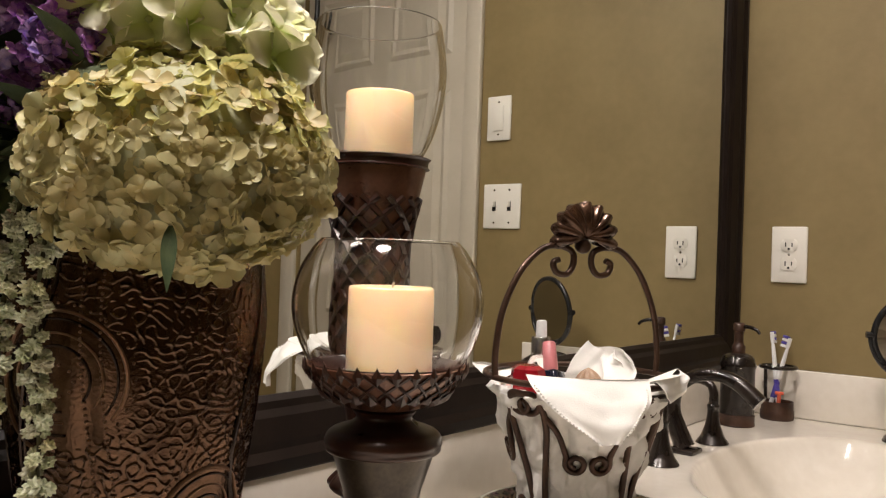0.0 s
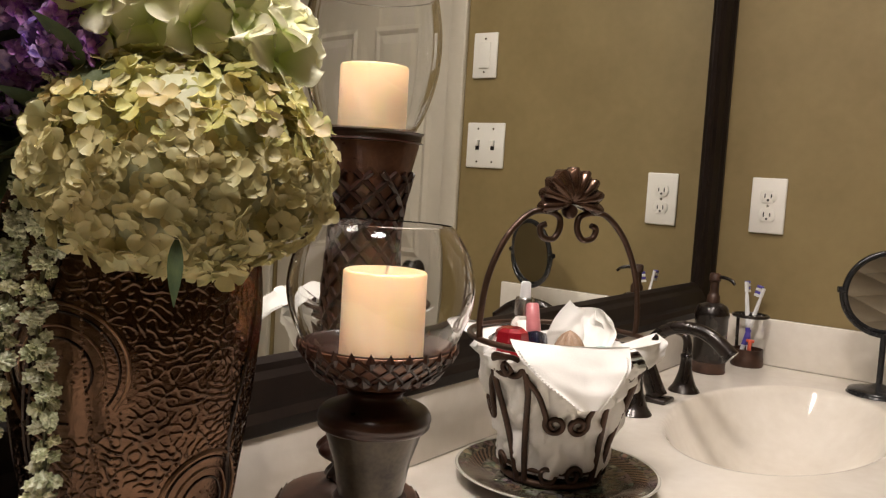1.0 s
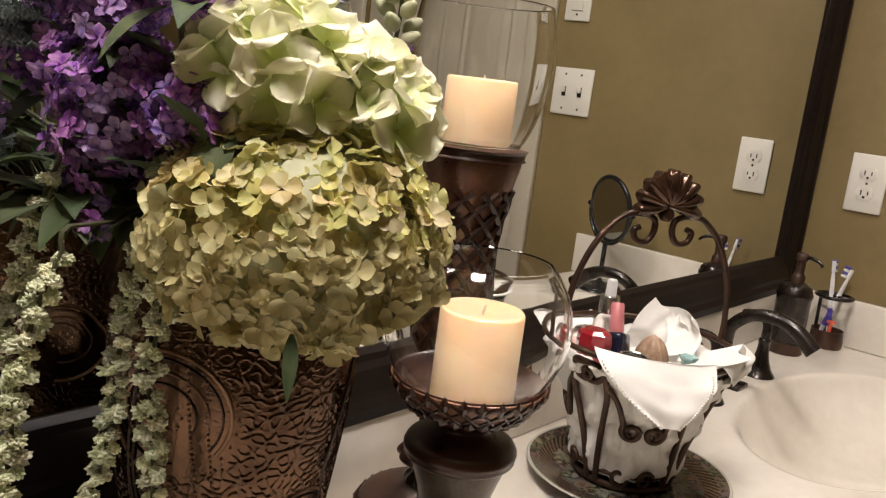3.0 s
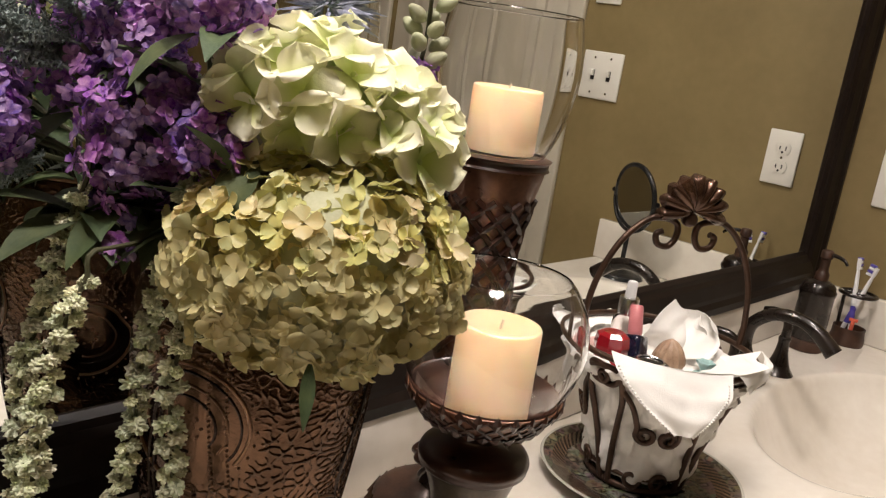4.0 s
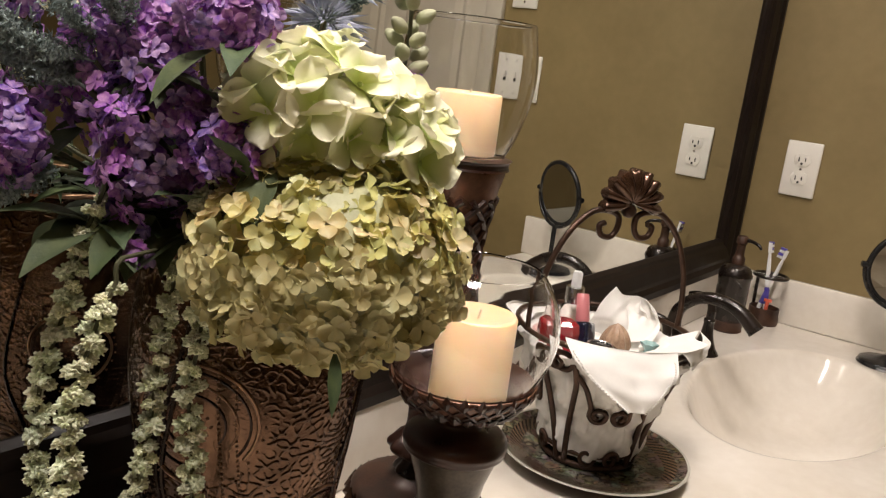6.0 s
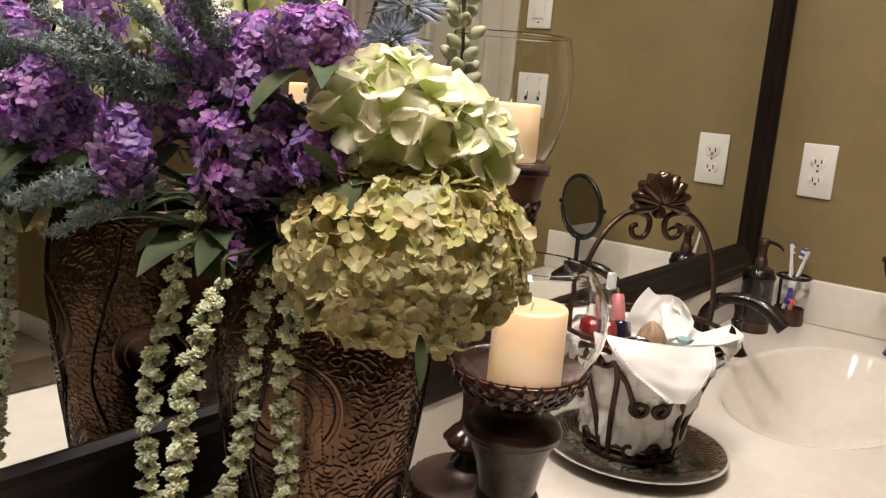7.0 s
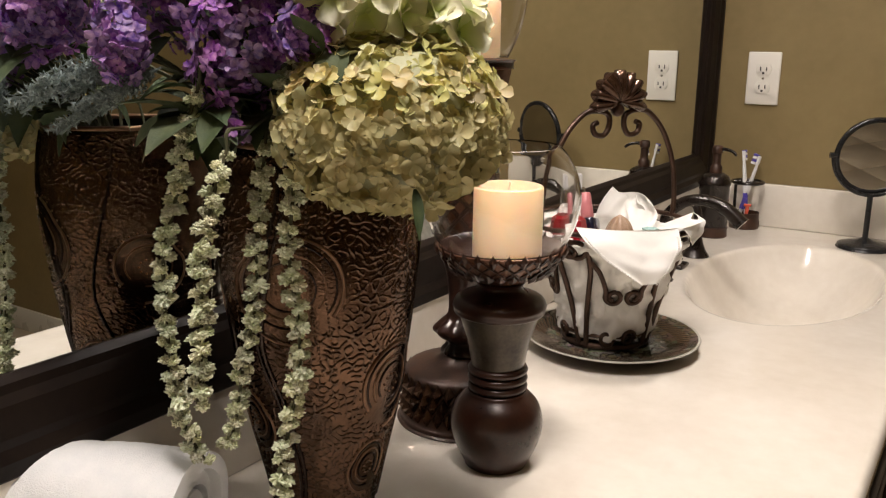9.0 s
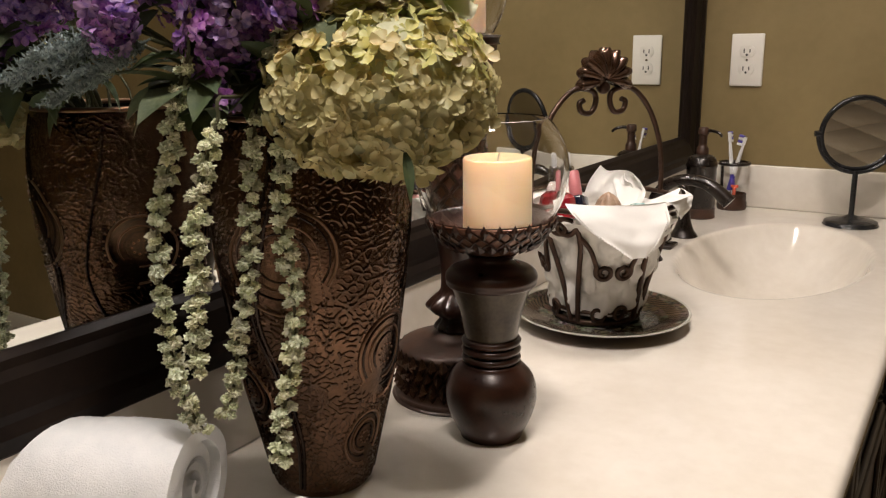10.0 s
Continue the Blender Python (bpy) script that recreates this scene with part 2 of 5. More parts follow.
def mesh_of(name, bm, mat, smooth=True, sharp=48):
    me = bpy.data.meshes.new(name)
    bmesh.ops.recalc_face_normals(bm, faces=bm.faces)
    for f in bm.faces:
        f.smooth = smooth
    if smooth:
        lim = radians(sharp)
        for e in bm.edges:
            if len(e.link_faces) == 2 and e.calc_face_angle(0) > lim:
                e.smooth = False
    bm.to_mesh(me)
    bm.free()
    me.materials.append(mat)
    return me


def part(name, bm, mat, parent, label="", smooth=True, m=None):
    me = bm if isinstance(bm, bpy.types.Mesh) else mesh_of(name, bm, mat, smooth)
    ob = new(name, me)
    ob.parent = parent
    if m is not None:
        ob.matrix_basis = m
    return tagged(ob, label)


def structure(name, bm, mat, label, category="", smooth=True):
    return tagged(new(name, mesh_of(name, bm, mat, smooth)), label, category or name.split("_")[0], kind="structure")


def box(lo, hi, bevel=0.0, bm=None, seg=2):
    bm2 = bmesh.new()
    bmesh.ops.create_cube(bm2, size=1)
    c, s = (Vector(lo) + Vector(hi)) / 2, Vector(hi) - Vector(lo)
    bmesh.ops.transform(bm2, matrix=Matrix.Translation(c) @ Matrix.Diagonal((*s, 1)), verts=bm2.verts)
    if bevel:
        bmesh.ops.bevel(bm2, geom=bm2.edges[:], offset=bevel, segments=seg, profile=0.5, affect="EDGES")
    return join(bm, bm2) if bm else bm2


def join(bm, other, m=None):
    """Adds the mesh other to bm, through the matrix m."""
    me = bpy.data.meshes.new("tmp")
    other.to_mesh(me)
    other.free()
    if m is not None:
        me.transform(m)
    bm.from_mesh(me)
    bpy.data.meshes.remove(me)
    return bm


def lathe(profile, seg=40, wob=None):
    """A turned body from (radius, height) pairs, closed at radius 0."""
    bm = bmesh.new()
    rings = []
    for r, z in profile:
        if r < 1e-6:
            rings.append([bm.verts.new((0, 0, z))])
            continue
        ring = []
        for k in range(seg):
            a = 2 * math.pi * k / seg
            q = r * (wob(a, z) if wob else 1)
            ring.append(bm.verts.new((q * math.cos(a), q * math.sin(a), z)))
        rings.append(ring)
    for p, q in zip(rings, rings[1:]):
        for k in range(seg):
            j = (k + 1) % seg
            if len(p) == 1 and len(q) == 1:
                continue
            if len(p) == 1:
                bm.faces.new((p[0], q[k], q[j]))
            elif len(q) == 1:
                bm.faces.new((p[k], p[j], q[0]))
            else:
                bm.faces.new((p[k], p[j], q[j], q[k]))
    return bm


def smooth_profile(points, n=6):
    """Catmull-Rom through the points of a profile or path of any dimension."""
    pts = [Vector(p) for p in points]
    out = []
    for i in range(len(pts) - 1):
        p0, p1, p2, p3 = pts[max(i - 1, 0)], pts[i], pts[i + 1], pts[min(i + 2, len(pts) - 1)]
        for k in range(n):
            t = k / n
            out.append(0.5 * (2 * p1 + (p2 - p0) * t + (2 * p0 - 5 * p1 + 4 * p2 - p3) * t * t + (3 * p1 - p0 - 3 * p2 + p3) * t ** 3))
    return out + [pts[-1]]


def tube(path, radius, seg=8, closed=False, bm=None, flat=1.0):
    """A round bar along a path; radius a number or a function of 0..1."""
    bm = bm or bmesh.new()
    pts = [Vector(p) for p in path]
    n = len(pts)
    rings, side = [], None
    for i, p in enumerate(pts):
        a, b = (pts[i - 1], pts[(i + 1) % n]) if closed else (pts[max(i - 1, 0)], pts[min(i + 1, n - 1)])
        d = (b - a).normalized()
        if side is None:
            side = d.orthogonal().normalized()
        side = (side - d * side.dot(d)).normalized()
        up = d.cross(side)
        r = radius(i / (n - 1)) if callable(radius) else radius
        rings.append([bm.verts.new(p + r * (math.cos(2 * math.pi * k / seg) * side + flat * math.sin(2 * math.pi * k / seg) * up)) for k in range(seg)])
    pairs = list(zip(rings, rings[1:])) + ([(rings[-1], rings[0])] if closed else [])
    for p, q in pairs:
        for k in range(seg):
            j = (k + 1) % seg
            bm.faces.new((p[k], p[j], q[j], q[k]))
    if not closed:
        bm.faces.new(rings[0][::-1])
        bm.faces.new(rings[-1])
    return bm


def petal(bm, length, width, cup=0.3, lift=0.2, turn=0.0, point=0.0, rows=4, cols=4, wave=0.0, seed=0, start=0.08):
    """A thin cupped petal that grows from the origin along its turn."""
    grid = []
    rnd = random.Random(seed)
    ph = rnd.random() * 6
    for i in range(rows + 1):
        t = math.sin(0.5 * math.pi * (i / rows) ** 0.9)
        if t > 0.56:
            w = width * 0.5 * math.sqrt(max(0.03, 1 - ((t - 0.56) / 0.44) ** 2))
        else:
            k = t / 0.56
            w = width * (start + (0.5 - start) * k * k * (3 - 2 * k)) if k > 0.3 else width * (start + 0.216 * (0.5 - start) * k / 0.3)
        w *= 1 - point * t ** 3
        row = []
        for j in range(cols + 1):
            s = 2 * j / cols - 1
            x = length * (t - 0.07 * s * s * t * t)
            y = w * s
            z = cup * width * (s * s * 0.35 * min(1.0, 1.6 * w / width) ** 2 + 0.12 * t ** 4) + length * (lift * t - 0.35 * lift * t * t * 2) + wave * length * math.sin(3 * s + ph + 4 * t) * t
            c, q = math.cos(turn), math.sin(turn)
            row.append(bm.verts.new((c * x - q * y, q * x + c * y, z)))
        grid.append(row)
    for a, b in zip(grid, grid[1:]):
        for j in range(cols):
            bm.faces.new((a[j], a[j + 1], b[j + 1], b[j]))
    return bm


def floret(size, n=4, seed=0, cup=0.35, lift=0.25, wave=0.05, width=0.95):
    bm = bmesh.new()
    rnd = random.Random(seed)
    for k in range(n):
        s = size * rnd.uniform(0.85, 1.12)
        petal(bm, s, s * width * rnd.uniform(0.9, 1.1), cup * rnd.uniform(0.5, 1.6), lift * rnd.uniform(-0.3, 1.8), 2 * math.pi * (k + rnd.uniform(-0.12, 0.12)) / n, rows=5, cols=4, wave=wave, seed=seed * 9 + k)
    mid = [v for v in bm.verts if v.co.length < size * 0.1]
    bmesh.ops.pointmerge(bm, verts=mid, merge_co=(0, 0, 0))
    return bm


def facing(p, normal, spin=0.0, size=1.0):
    """The matrix that sets a piece at p with its z along the normal."""
    q = Vector(normal).to_track_quat("Z", "Y").to_matrix().to_4x4()
    return Matrix.Translation(p) @ q @ Matrix.Rotation(spin, 4, "Z") @ Matrix.Diagonal((size, size, size, 1))


def spread(n):
    """n directions spread evenly over a ball."""
    for k in range(n):
        z = 1 - 2 * (k + 0.5) / n
        a = k * 2.399963
        r = math.sqrt(1 - z * z)
        yield Vector((r * math.cos(a), r * math.sin(a), z))


def leaf_mesh(length, width, fold=0.25, droop=0.3):
    bm = bmesh.new()
    rows, cols, grid = 7, 4, []
    for i in range(rows + 1):
        t = i / rows
        w = width * 0.5 * math.sin(math.pi * (0.04 + 0.96 * t) ** 0.8) + 0.0004
        grid.append([bm.verts.new((length * t, w * s, fold * abs(w * s) + length * (0.25 * t - droop * t * t))) for s in (-1, -0.5, 0, 0.5, 1)])
    for a, b in zip(grid, grid[1:]):
        for j in range(cols):
            bm.faces.new((a[j], a[j + 1], b[j + 1], b[j]))
    return mesh_of("leaf", bm, M_LEAF)


# ---- room ----
RX, RY, RZ = 3.3, -3.2, 2.6     # far wall, wall behind, ceiling
structure("wall_mirror_side", box((-0.108, RY - 0.1, 0), (-0.008, 0.1, RZ)), M_WALL, "olive green painted wall behind the vanity mirror", "wall")
DOOR_X0, DOOR_X1, DOOR_H = 0.727, 1.37, 2.06
bm = box((-0.008, 0, 0), (DOOR_X0, 0.1, RZ))
box((DOOR_X1, 0, 0), (RX, 0.1, RZ), bm=bm)
box((DOOR_X0, 0, DOOR_H), (DOOR_X1, 0.1, RZ), bm=bm)
structure("wall_outlet_side", bm, M_WALL, "olive green painted wall with outlet, switches and a door", "wall")
structure("wall_far", box((RX, RY, 0), (RX + 0.1, 0.1, RZ)), M_WALL, "plain olive green painted wall across the room", "wall")
structure("wall_behind", box((-0.008, RY - 0.1, 0), (RX + 0.1, RY, RZ)), M_WALL, "plain olive green painted wall behind", "wall")
structure("ceiling", box((-0.008, RY, RZ), (RX, 0, RZ + 0.1)), M_CEIL, "plain off-white painted ceiling", "ceiling")
structure("floor", box((-0.008, RY, -0.1), (RX, 0, -0.004)), material("tile_grout", (0.25, 0.2, 0.15), rough=0.8), "grout bed of the tan tiled floor", "floor")
bm = box((0.677, -0.018, 0), (DOOR_X0, 0, DOOR_H + 0.06), 0.004)
box((DOOR_X1, -0.018, 0), (DOOR_X1 + 0.055, 0, DOOR_H + 0.06), 0.004, bm)
box((DOOR_X0, -0.018, DOOR_H), (DOOR_X1, -0.001, DOOR_H + 0.06), 0.004, bm)
structure("trim_door", bm, M_DOOR, "white painted door casing", "trim")
bm = box((RX - 0.014, RY, 0), (RX, 0, 0.1), 0.003)
box((DOOR_X1 + 0.056, -0.014, 0), (RX - 0.015, 0, 0.1), 0.003, bm)
structure("baseboard", bm, M_WHITE, "white painted baseboard along the walls", "baseboard")

# white six-panel door in the outlet wall
door = tagged(thing("door_1", ((DOOR_X0 + DOOR_X1) / 2, 0.03, 0), "closed white painted panel door", "door"), kind="structure")
W = DOOR_X1 - DOOR_X0 - 0.006
part("slab", box((-W / 2, -0.018, 0.008), (W / 2, 0.018, DOOR_H - 0.004), 0.002), M_DOOR, door)
for cx in (-W / 4 + 0.012, W / 4 - 0.012):
    for z0, z1 in ((0.18, 0.82), (0.98, 1.62), (1.72, 1.94)):
        bm = bmesh.new()
        for d, y in ((0.0, -0.018), (0.014, -0.024), (0.026, -0.019), (0.05, -0.025)):
            w, a, b = W / 4 - 0.05 - d, z0 + d, z1 - d
            vs = [bm.verts.new(p) for p in ((cx - w, y, a), (cx + w, y, a), (cx + w, y, b), (cx - w, y, b))]
            if d:
                for k in range(4):
                    bm.faces.new((last[k], last[(k + 1) % 4], vs[(k + 1) % 4], vs[k]))
            last = vs
        bm.faces.new(last)
        part("door_panel", bm, M_DOOR, door, smooth=False)
knob = lathe([(0, 0), (0.026, 0), (0.026, 0.005), (0.011, 0.01), (0.01, 0.03), (0.024, 0.04), (0.027, 0.052), (0.02, 0.062), (0, 0.065)], 24)
part("door_knob", knob, M_BRONZE, door, "dark bronze round knob", m=facing((-W / 2 + 0.06, -0.019, 0.95), (0, -1, 0)))
hook = thing("over_door_hook", (1.325, 0.008, 0), "black metal hook hung over the door top", "hook")
bm = tube(smooth_profile([(0, 0.02, 2.058), (0, -0.0, 2.06), (0, -0.002, 2.0), (0, -0.002, 1.9), (0, -0.012, 1.862), (0, -0.035, 1.856), (0, -0.046, 1.884)], 6), 0.008, 8)
part("hook_bar", bm, M_BLACK, hook)

# ---- vanity ----
vanity = thing("vanity_cabinet", (0, 0, 0), "dark stained wooden vanity cabinet with drawers", "cabinet")
CY0, CY1, CX = -2.45, -0.002, 0.498
part("carcass", box((0.0, CY0 + 0.01, 0.1), (CX - 0.02, CY1, 0.70), 0.002), M_CABINET, vanity)
part("front_apron", box((CX - 0.05, CY0 + 0.01, 0.7005), (CX - 0.0205, CY1, 0.829), 0.001), M_CABINET, vanity)
part("end_panel", box((0.0, CY0 + 0.01, 0.7005), (CX - 0.051, CY0 + 0.03, 0.829), 0.001), M_CABINET, vanity)
part("toe_kick", box((0.0, CY0 + 0.02, 0.0), (CX - 0.09, CY1, 0.1)), M_CABINET, vanity)
knob_mesh = mesh_of("knob", lathe([(0, 0), (0.008, 0), (0.006, 0.012), (0.015, 0.02), (0.014, 0.027), (0, 0.03)], 20), M_BRONZE)
bays = [(-2.43, -1.87), (-1.85, -1.29), (-1.27, -0.95), (-0.93, -0.49), (-0.47, -0.02)]
for k, (y0, y1) in enumerate(bays):
    rows = [(0.64, 0.81), (0.4, 0.62), (0.12, 0.38)] if k % 2 == 0 else [(0.64, 0.81), (0.12, 0.62)]
    for z0, z1 in rows:
        bm = box((CX - 0.02, y0, z0), (CX - 0.001, y1, z1), 0.003)
        fr = bmesh.new()
        for lo, hi in (((CX - 0.001, y0 + 0.001, z0 + 0.001), (CX + 0.006, y1 - 0.001, z0 + 0.03)), ((CX - 0.001, y0 + 0.001, z1 - 0.03), (CX + 0.006, y1 - 0.001, z1 - 0.001)),
                       ((CX - 0.001, y0 + 0.001, z0 + 0.031), (CX + 0.006, y0 + 0.03, z1 - 0.031)), ((CX - 0.001, y1 - 0.03, z0 + 0.031), (CX + 0.006, y1 - 0.001, z1 - 0.031))):
            box(lo, hi, 0.002, fr)
        join(bm, fr)
        front = part("drawer_front" if z1 - z0 < 0.3 else "cabinet_door", bm, M_CABINET, vanity)
        part("knob", knob_mesh, None, front, "dark bronze knob", m=facing((CX, (y0 + y1) / 2, (z0 + z1) / 2 if z1 - z0 < 0.3 else z1 - 0.08), (1, 0, 0)))

# one-piece top with an oval bowl sunk into it
SX, SY, SA, SB = 0.298, -0.462, 0.155, 0.288


def top_height(x, y):
    r = math.hypot((x - SX) / SA, (y - SY) / SB)
    if r >= 1.0:
        return ZC - 0.0035 * (1 - min(1, (r - 1.0) / 0.05)) ** 2
    return ZC - 0.0035 - 0.118 * (1 - r ** 3)


TX = 0.522
xs = [0.0] + list(np.linspace(0.02, TX - 0.012, 110)) + [TX - 0.0085, TX - 0.0048, TX - 0.0018, TX]
ys = list(np.linspace(CY0 - 0.01, -0.82, 60)) + list(np.linspace(-0.814, -0.13, 170)) + list(np.linspace(-0.124, -0.0, 14))
drop = {TX - 0.0085: 0.0005, TX - 0.0048: 0.002, TX - 0.0018: 0.005, TX: 0.012}
verts = [(x, y, top_height(x, y) - drop.get(x, 0)) for x in xs for y in ys]
verts += [(TX, y, ZC - 0.024) for y in ys] + [(TX - 0.006, y, ZC - 0.03) for y in ys] + [(0.0, y, ZC - 0.03) for y in ys]
ny = len(ys)
faces = [(i * ny + j, (i + 1) * ny + j, (i + 1) * ny + j + 1, i * ny + j + 1) for i in range(len(xs) + 1) for j in range(ny - 1)]
me = bpy.data.meshes.new("vanity_top")
me.from_pydata(verts, [], faces)
me.polygons.foreach_set("use_smooth", [True] * len(me.polygons))
me.materials.append(M_MARBLE)
top = thing("countertop", (0, 0, 0), "cream cultured marble vanity top with an oval sink", "countertop")
part("slab", me, None, top)
BS = ZC + 0.104
part("backsplash", box((0.0, CY0, ZC + 0.0005), (0.024, -0.0005, BS), 0.003), M_MARBLE, top)
part("side_splash", box((0.0245, -0.02, ZC + 0.0005), (TX - 0.004, -0.0005, BS - 0.007), 0.003), M_MARBLE, top)

# framed wall mirror
mirror = thing("wall_mirror", (0, 0, 0), "large wall mirror in a dark espresso wooden frame", "mirror")
MY0, MY1, MZ0, MZ1, FW = -2.4, -0.004, BS - 0.019, 2.06, 0.076
part("mirror_glass", box((-0.007, MY0 + 0.05, MZ0 + 0.04), (0.004, MY1 - 0.05, MZ1 - 0.04)), M_MIRROR, mirror)
prof = [(0.0, -0.007), (0.0, 0.020), (0.006, 0.026), (0.018, 0.027), (0.027, 0.022), (0.034, 0.022), (0.057, 0.018), (0.064, 0.013), (0.071, 0.012), (FW, 0.0055), (FW, -0.007)]


def rail(corner0, corner1, inward, width):
    """A mitred frame member between two outer corners."""
    bm = bmesh.new()
    a, b, n = Vector(corner0), Vector(corner1), Vector(inward)
    d = (b - a).normalized()
    k = width / FW
    ends = []
    for p, s in ((a, 1), (b, -1)):
        ends.append([bm.verts.new(p + n * (w * k) + d * (s * w * k) + Vector((h, 0, 0))) for w, h in prof])
    m = len(prof)
    for i in range(m):
        bm.faces.new((ends[0][i], ends[0][(i + 1) % m], ends[1][(i + 1) % m], ends[1][i]))
    bm.faces.new(ends[0])
    bm.faces.new(ends[1][::-1])
    return bm


corner = [(0, MY0, MZ0), (0, MY1, MZ0), (0, MY1, MZ1), (0, MY0, MZ1)]
for k, inward in enumerate(((0, 0, 1), (0, -1, 0), (0, 0, -1), (0, 1, 0))):
    part("frame_rail", rail(corner[k], corner[(k + 1) % 4], inward, FW), M_FRAME, mirror, smooth=False)

# ceiling lamps: three small shades over the sink, a round dome near the mirror
trio = thing("ceiling_spotlight", (0.38, -0.8, RZ), "bronze ceiling lamp with three small glowing shades", "ceiling lamp")
part("canopy", lathe([(0, 0), (0.07, 0), (0.07, -0.012), (0.05, -0.025), (0, -0.025)], 32), M_BRONZE, trio)
part("bar", tube([(0, -0.13, -0.04), (0, 0.13, -0.04)], 0.009, 10), M_BRONZE, trio)
part("stem", tube([(0, 0, -0.02), (0, 0, -0.04)], 0.009, 10), M_BRONZE, trio)
for y in (-0.115, 0.0, 0.115):
    cone = part("lamp_shade", lathe([(0, -0.05), (0.022, -0.05), (0.034, -0.08), (0.046, -0.15), (0.044, -0.15), (0.032, -0.084), (0, -0.06)], 24), M_BRONZE, trio, m=Matrix.Translation((0, y, 0)))
    part("bulb", lathe([(0, -0.125), (0.036, -0.127), (0.038, -0.131), (0.03, -0.138), (0, -0.142)], 20), M_DOME_SINK, cone, "glowing frosted bulb")
dome = thing("ceiling_light", (0.42, -1.83, RZ), "round recessed ceiling light, switched on", "ceiling lamp")
part("rim", lathe([(0, 0), (0.21, 0), (0.21, -0.08), (0.2, -0.08), (0.198, -0.03), (0, -0.03)], 40), M_BRONZE, dome)
part("diffuser", lathe([(0.196, -0.031), (0.188, -0.045), (0.11, -0.05), (0.0, -0.052)], 40), M_DOME, dome, "glowing frosted diffuser")


# ---- wall plates ----
def wall_plate(x, z, w, h, label, kind):
    ob = thing("outlet_plate" if kind == "outlet" else "switch_plate", (x, -0.0005, z), label, "outlet" if kind == "outlet" else "light switch")
    part("cover_plate", box((-w / 2, -0.006, -h / 2), (w / 2, 0, h / 2), 0.0025), M_PLASTIC, ob)
    if kind == "outlet":
        for dz in (0.0195, -0.0195):
            face = lathe([(0, 0), (0.0168, 0), (0.0168, 0.0015), (0.016, 0.0022), (0, 0.0022)], 28)
            for v in face.verts:
                v.co.y = max(-0.0125, min(0.0125, v.co.y))
            rec = part("receptacle", face, M_PLASTIC, ob, m=facing((0, -0.006, dz), (0, -1, 0)))
            for sx, hh in ((-0.0064, 0.0042), (0.0064, 0.0034)):
                part("slot", box((sx - 0.0012, dz * 0 + 0.0005 - hh, 0.0018), (sx + 0.0012, hh + 0.0015, 0.0026)), M_SLOT, rec)
            part("ground_hole", lathe([(0, 0.0018), (0.0026, 0.0018), (0.0026, 0.0026), (0, 0.0026)], 12), M_SLOT, rec, m=Matrix.Translation((0, -0.0078, 0)))
        screws = [(0, 0)]
    else:
        n = 2 if w > 0.1 else 1
        screws = []
        for k in range(n):
            cx = (k - (n - 1) / 2) * 0.046
            if kind == "rocker":
                part("rocker", box((cx - 0.016, -0.0095, -0.033), (cx + 0.016, -0.0055, 0.033), 0.002), M_PLASTIC, ob)
            else:
                part("toggle", box((cx - 0.004, -0.016, -0.002), (cx + 0.004, -0.0055, 0.013), 0.0015), M_PLASTIC, ob)
                part("toggle_slot", box((cx - 0.0055, -0.0068, -0.012), (cx + 0.0055, -0.0058, 0.0125)), M_SLOT, ob)
            screws += [(cx, 0.042), (cx, -0.042)]
    for sx, sz in screws:
        part("screw", lathe([(0, 0), (0.003, 0), (0.0025, 0.001), (0, 0.0012)], 12), M_SILVER, ob, m=facing((sx, -0.006, sz), (0, -1, 0)))
    return ob


wall_plate(0.12, 1.19, 0.071, 0.1155, "white double electrical outlet plate on olive wall", "outlet")
wall_plate(0.602, 1.297, 0.113, 0.115, "white two-gang toggle switch plate on olive wall", "toggle")
wall_plate(0.6195, 1.525, 0.072, 0.115, "white single rocker switch plate on olive wall", "rocker")


# ---- by the wall: soap, brushes, make-up mirror, faucet ----
soap = thing("soap_dispenser", (0.084, -0.188, ZC), "dark bronze soap dispenser with copper base on the counter", "soap dispenser")
part("base_band", lathe(smooth_profile([(0, 0), (0.031, 0), (0.0325, 0.006), (0.0325, 0.018), (0.031, 0.022), (0, 0.022)], 2), 32), M_FOOT, soap, "copper brown base band")
part("bottle", lathe([(0, 0.0222), (0.031, 0.0222), (0.0315, 0.024), (0.0315, 0.108), (0.0335, 0.112), (0.0335, 0.117), (0.031, 0.121), (0.03, 0.127), (0.026, 0.132), (0.016, 0.137), (0, 0.137)], 36), M_BRONZE, soap)
part("collar", lathe([(0, 0.1372), (0.0125, 0.1372), (0.0125, 0.150), (0.010, 0.153), (0.0085, 0.158), (0.0085, 0.178), (0.011, 0.180), (0.011, 0.192), (0.008, 0.195), (0, 0.195)], 24), M_FOOT, soap, "copper brown pump collar")
bm = tube(smooth_profile([(0.006, 0, 0.187), (0.02, -0.004, 0.188), (0.035, -0.008, 0.184), (0.042, -0.01, 0.177)], 5), lambda t: 0.0042 - 0.0015 * t, 10)
part("nozzle", bm, M_BRONZE, soap)

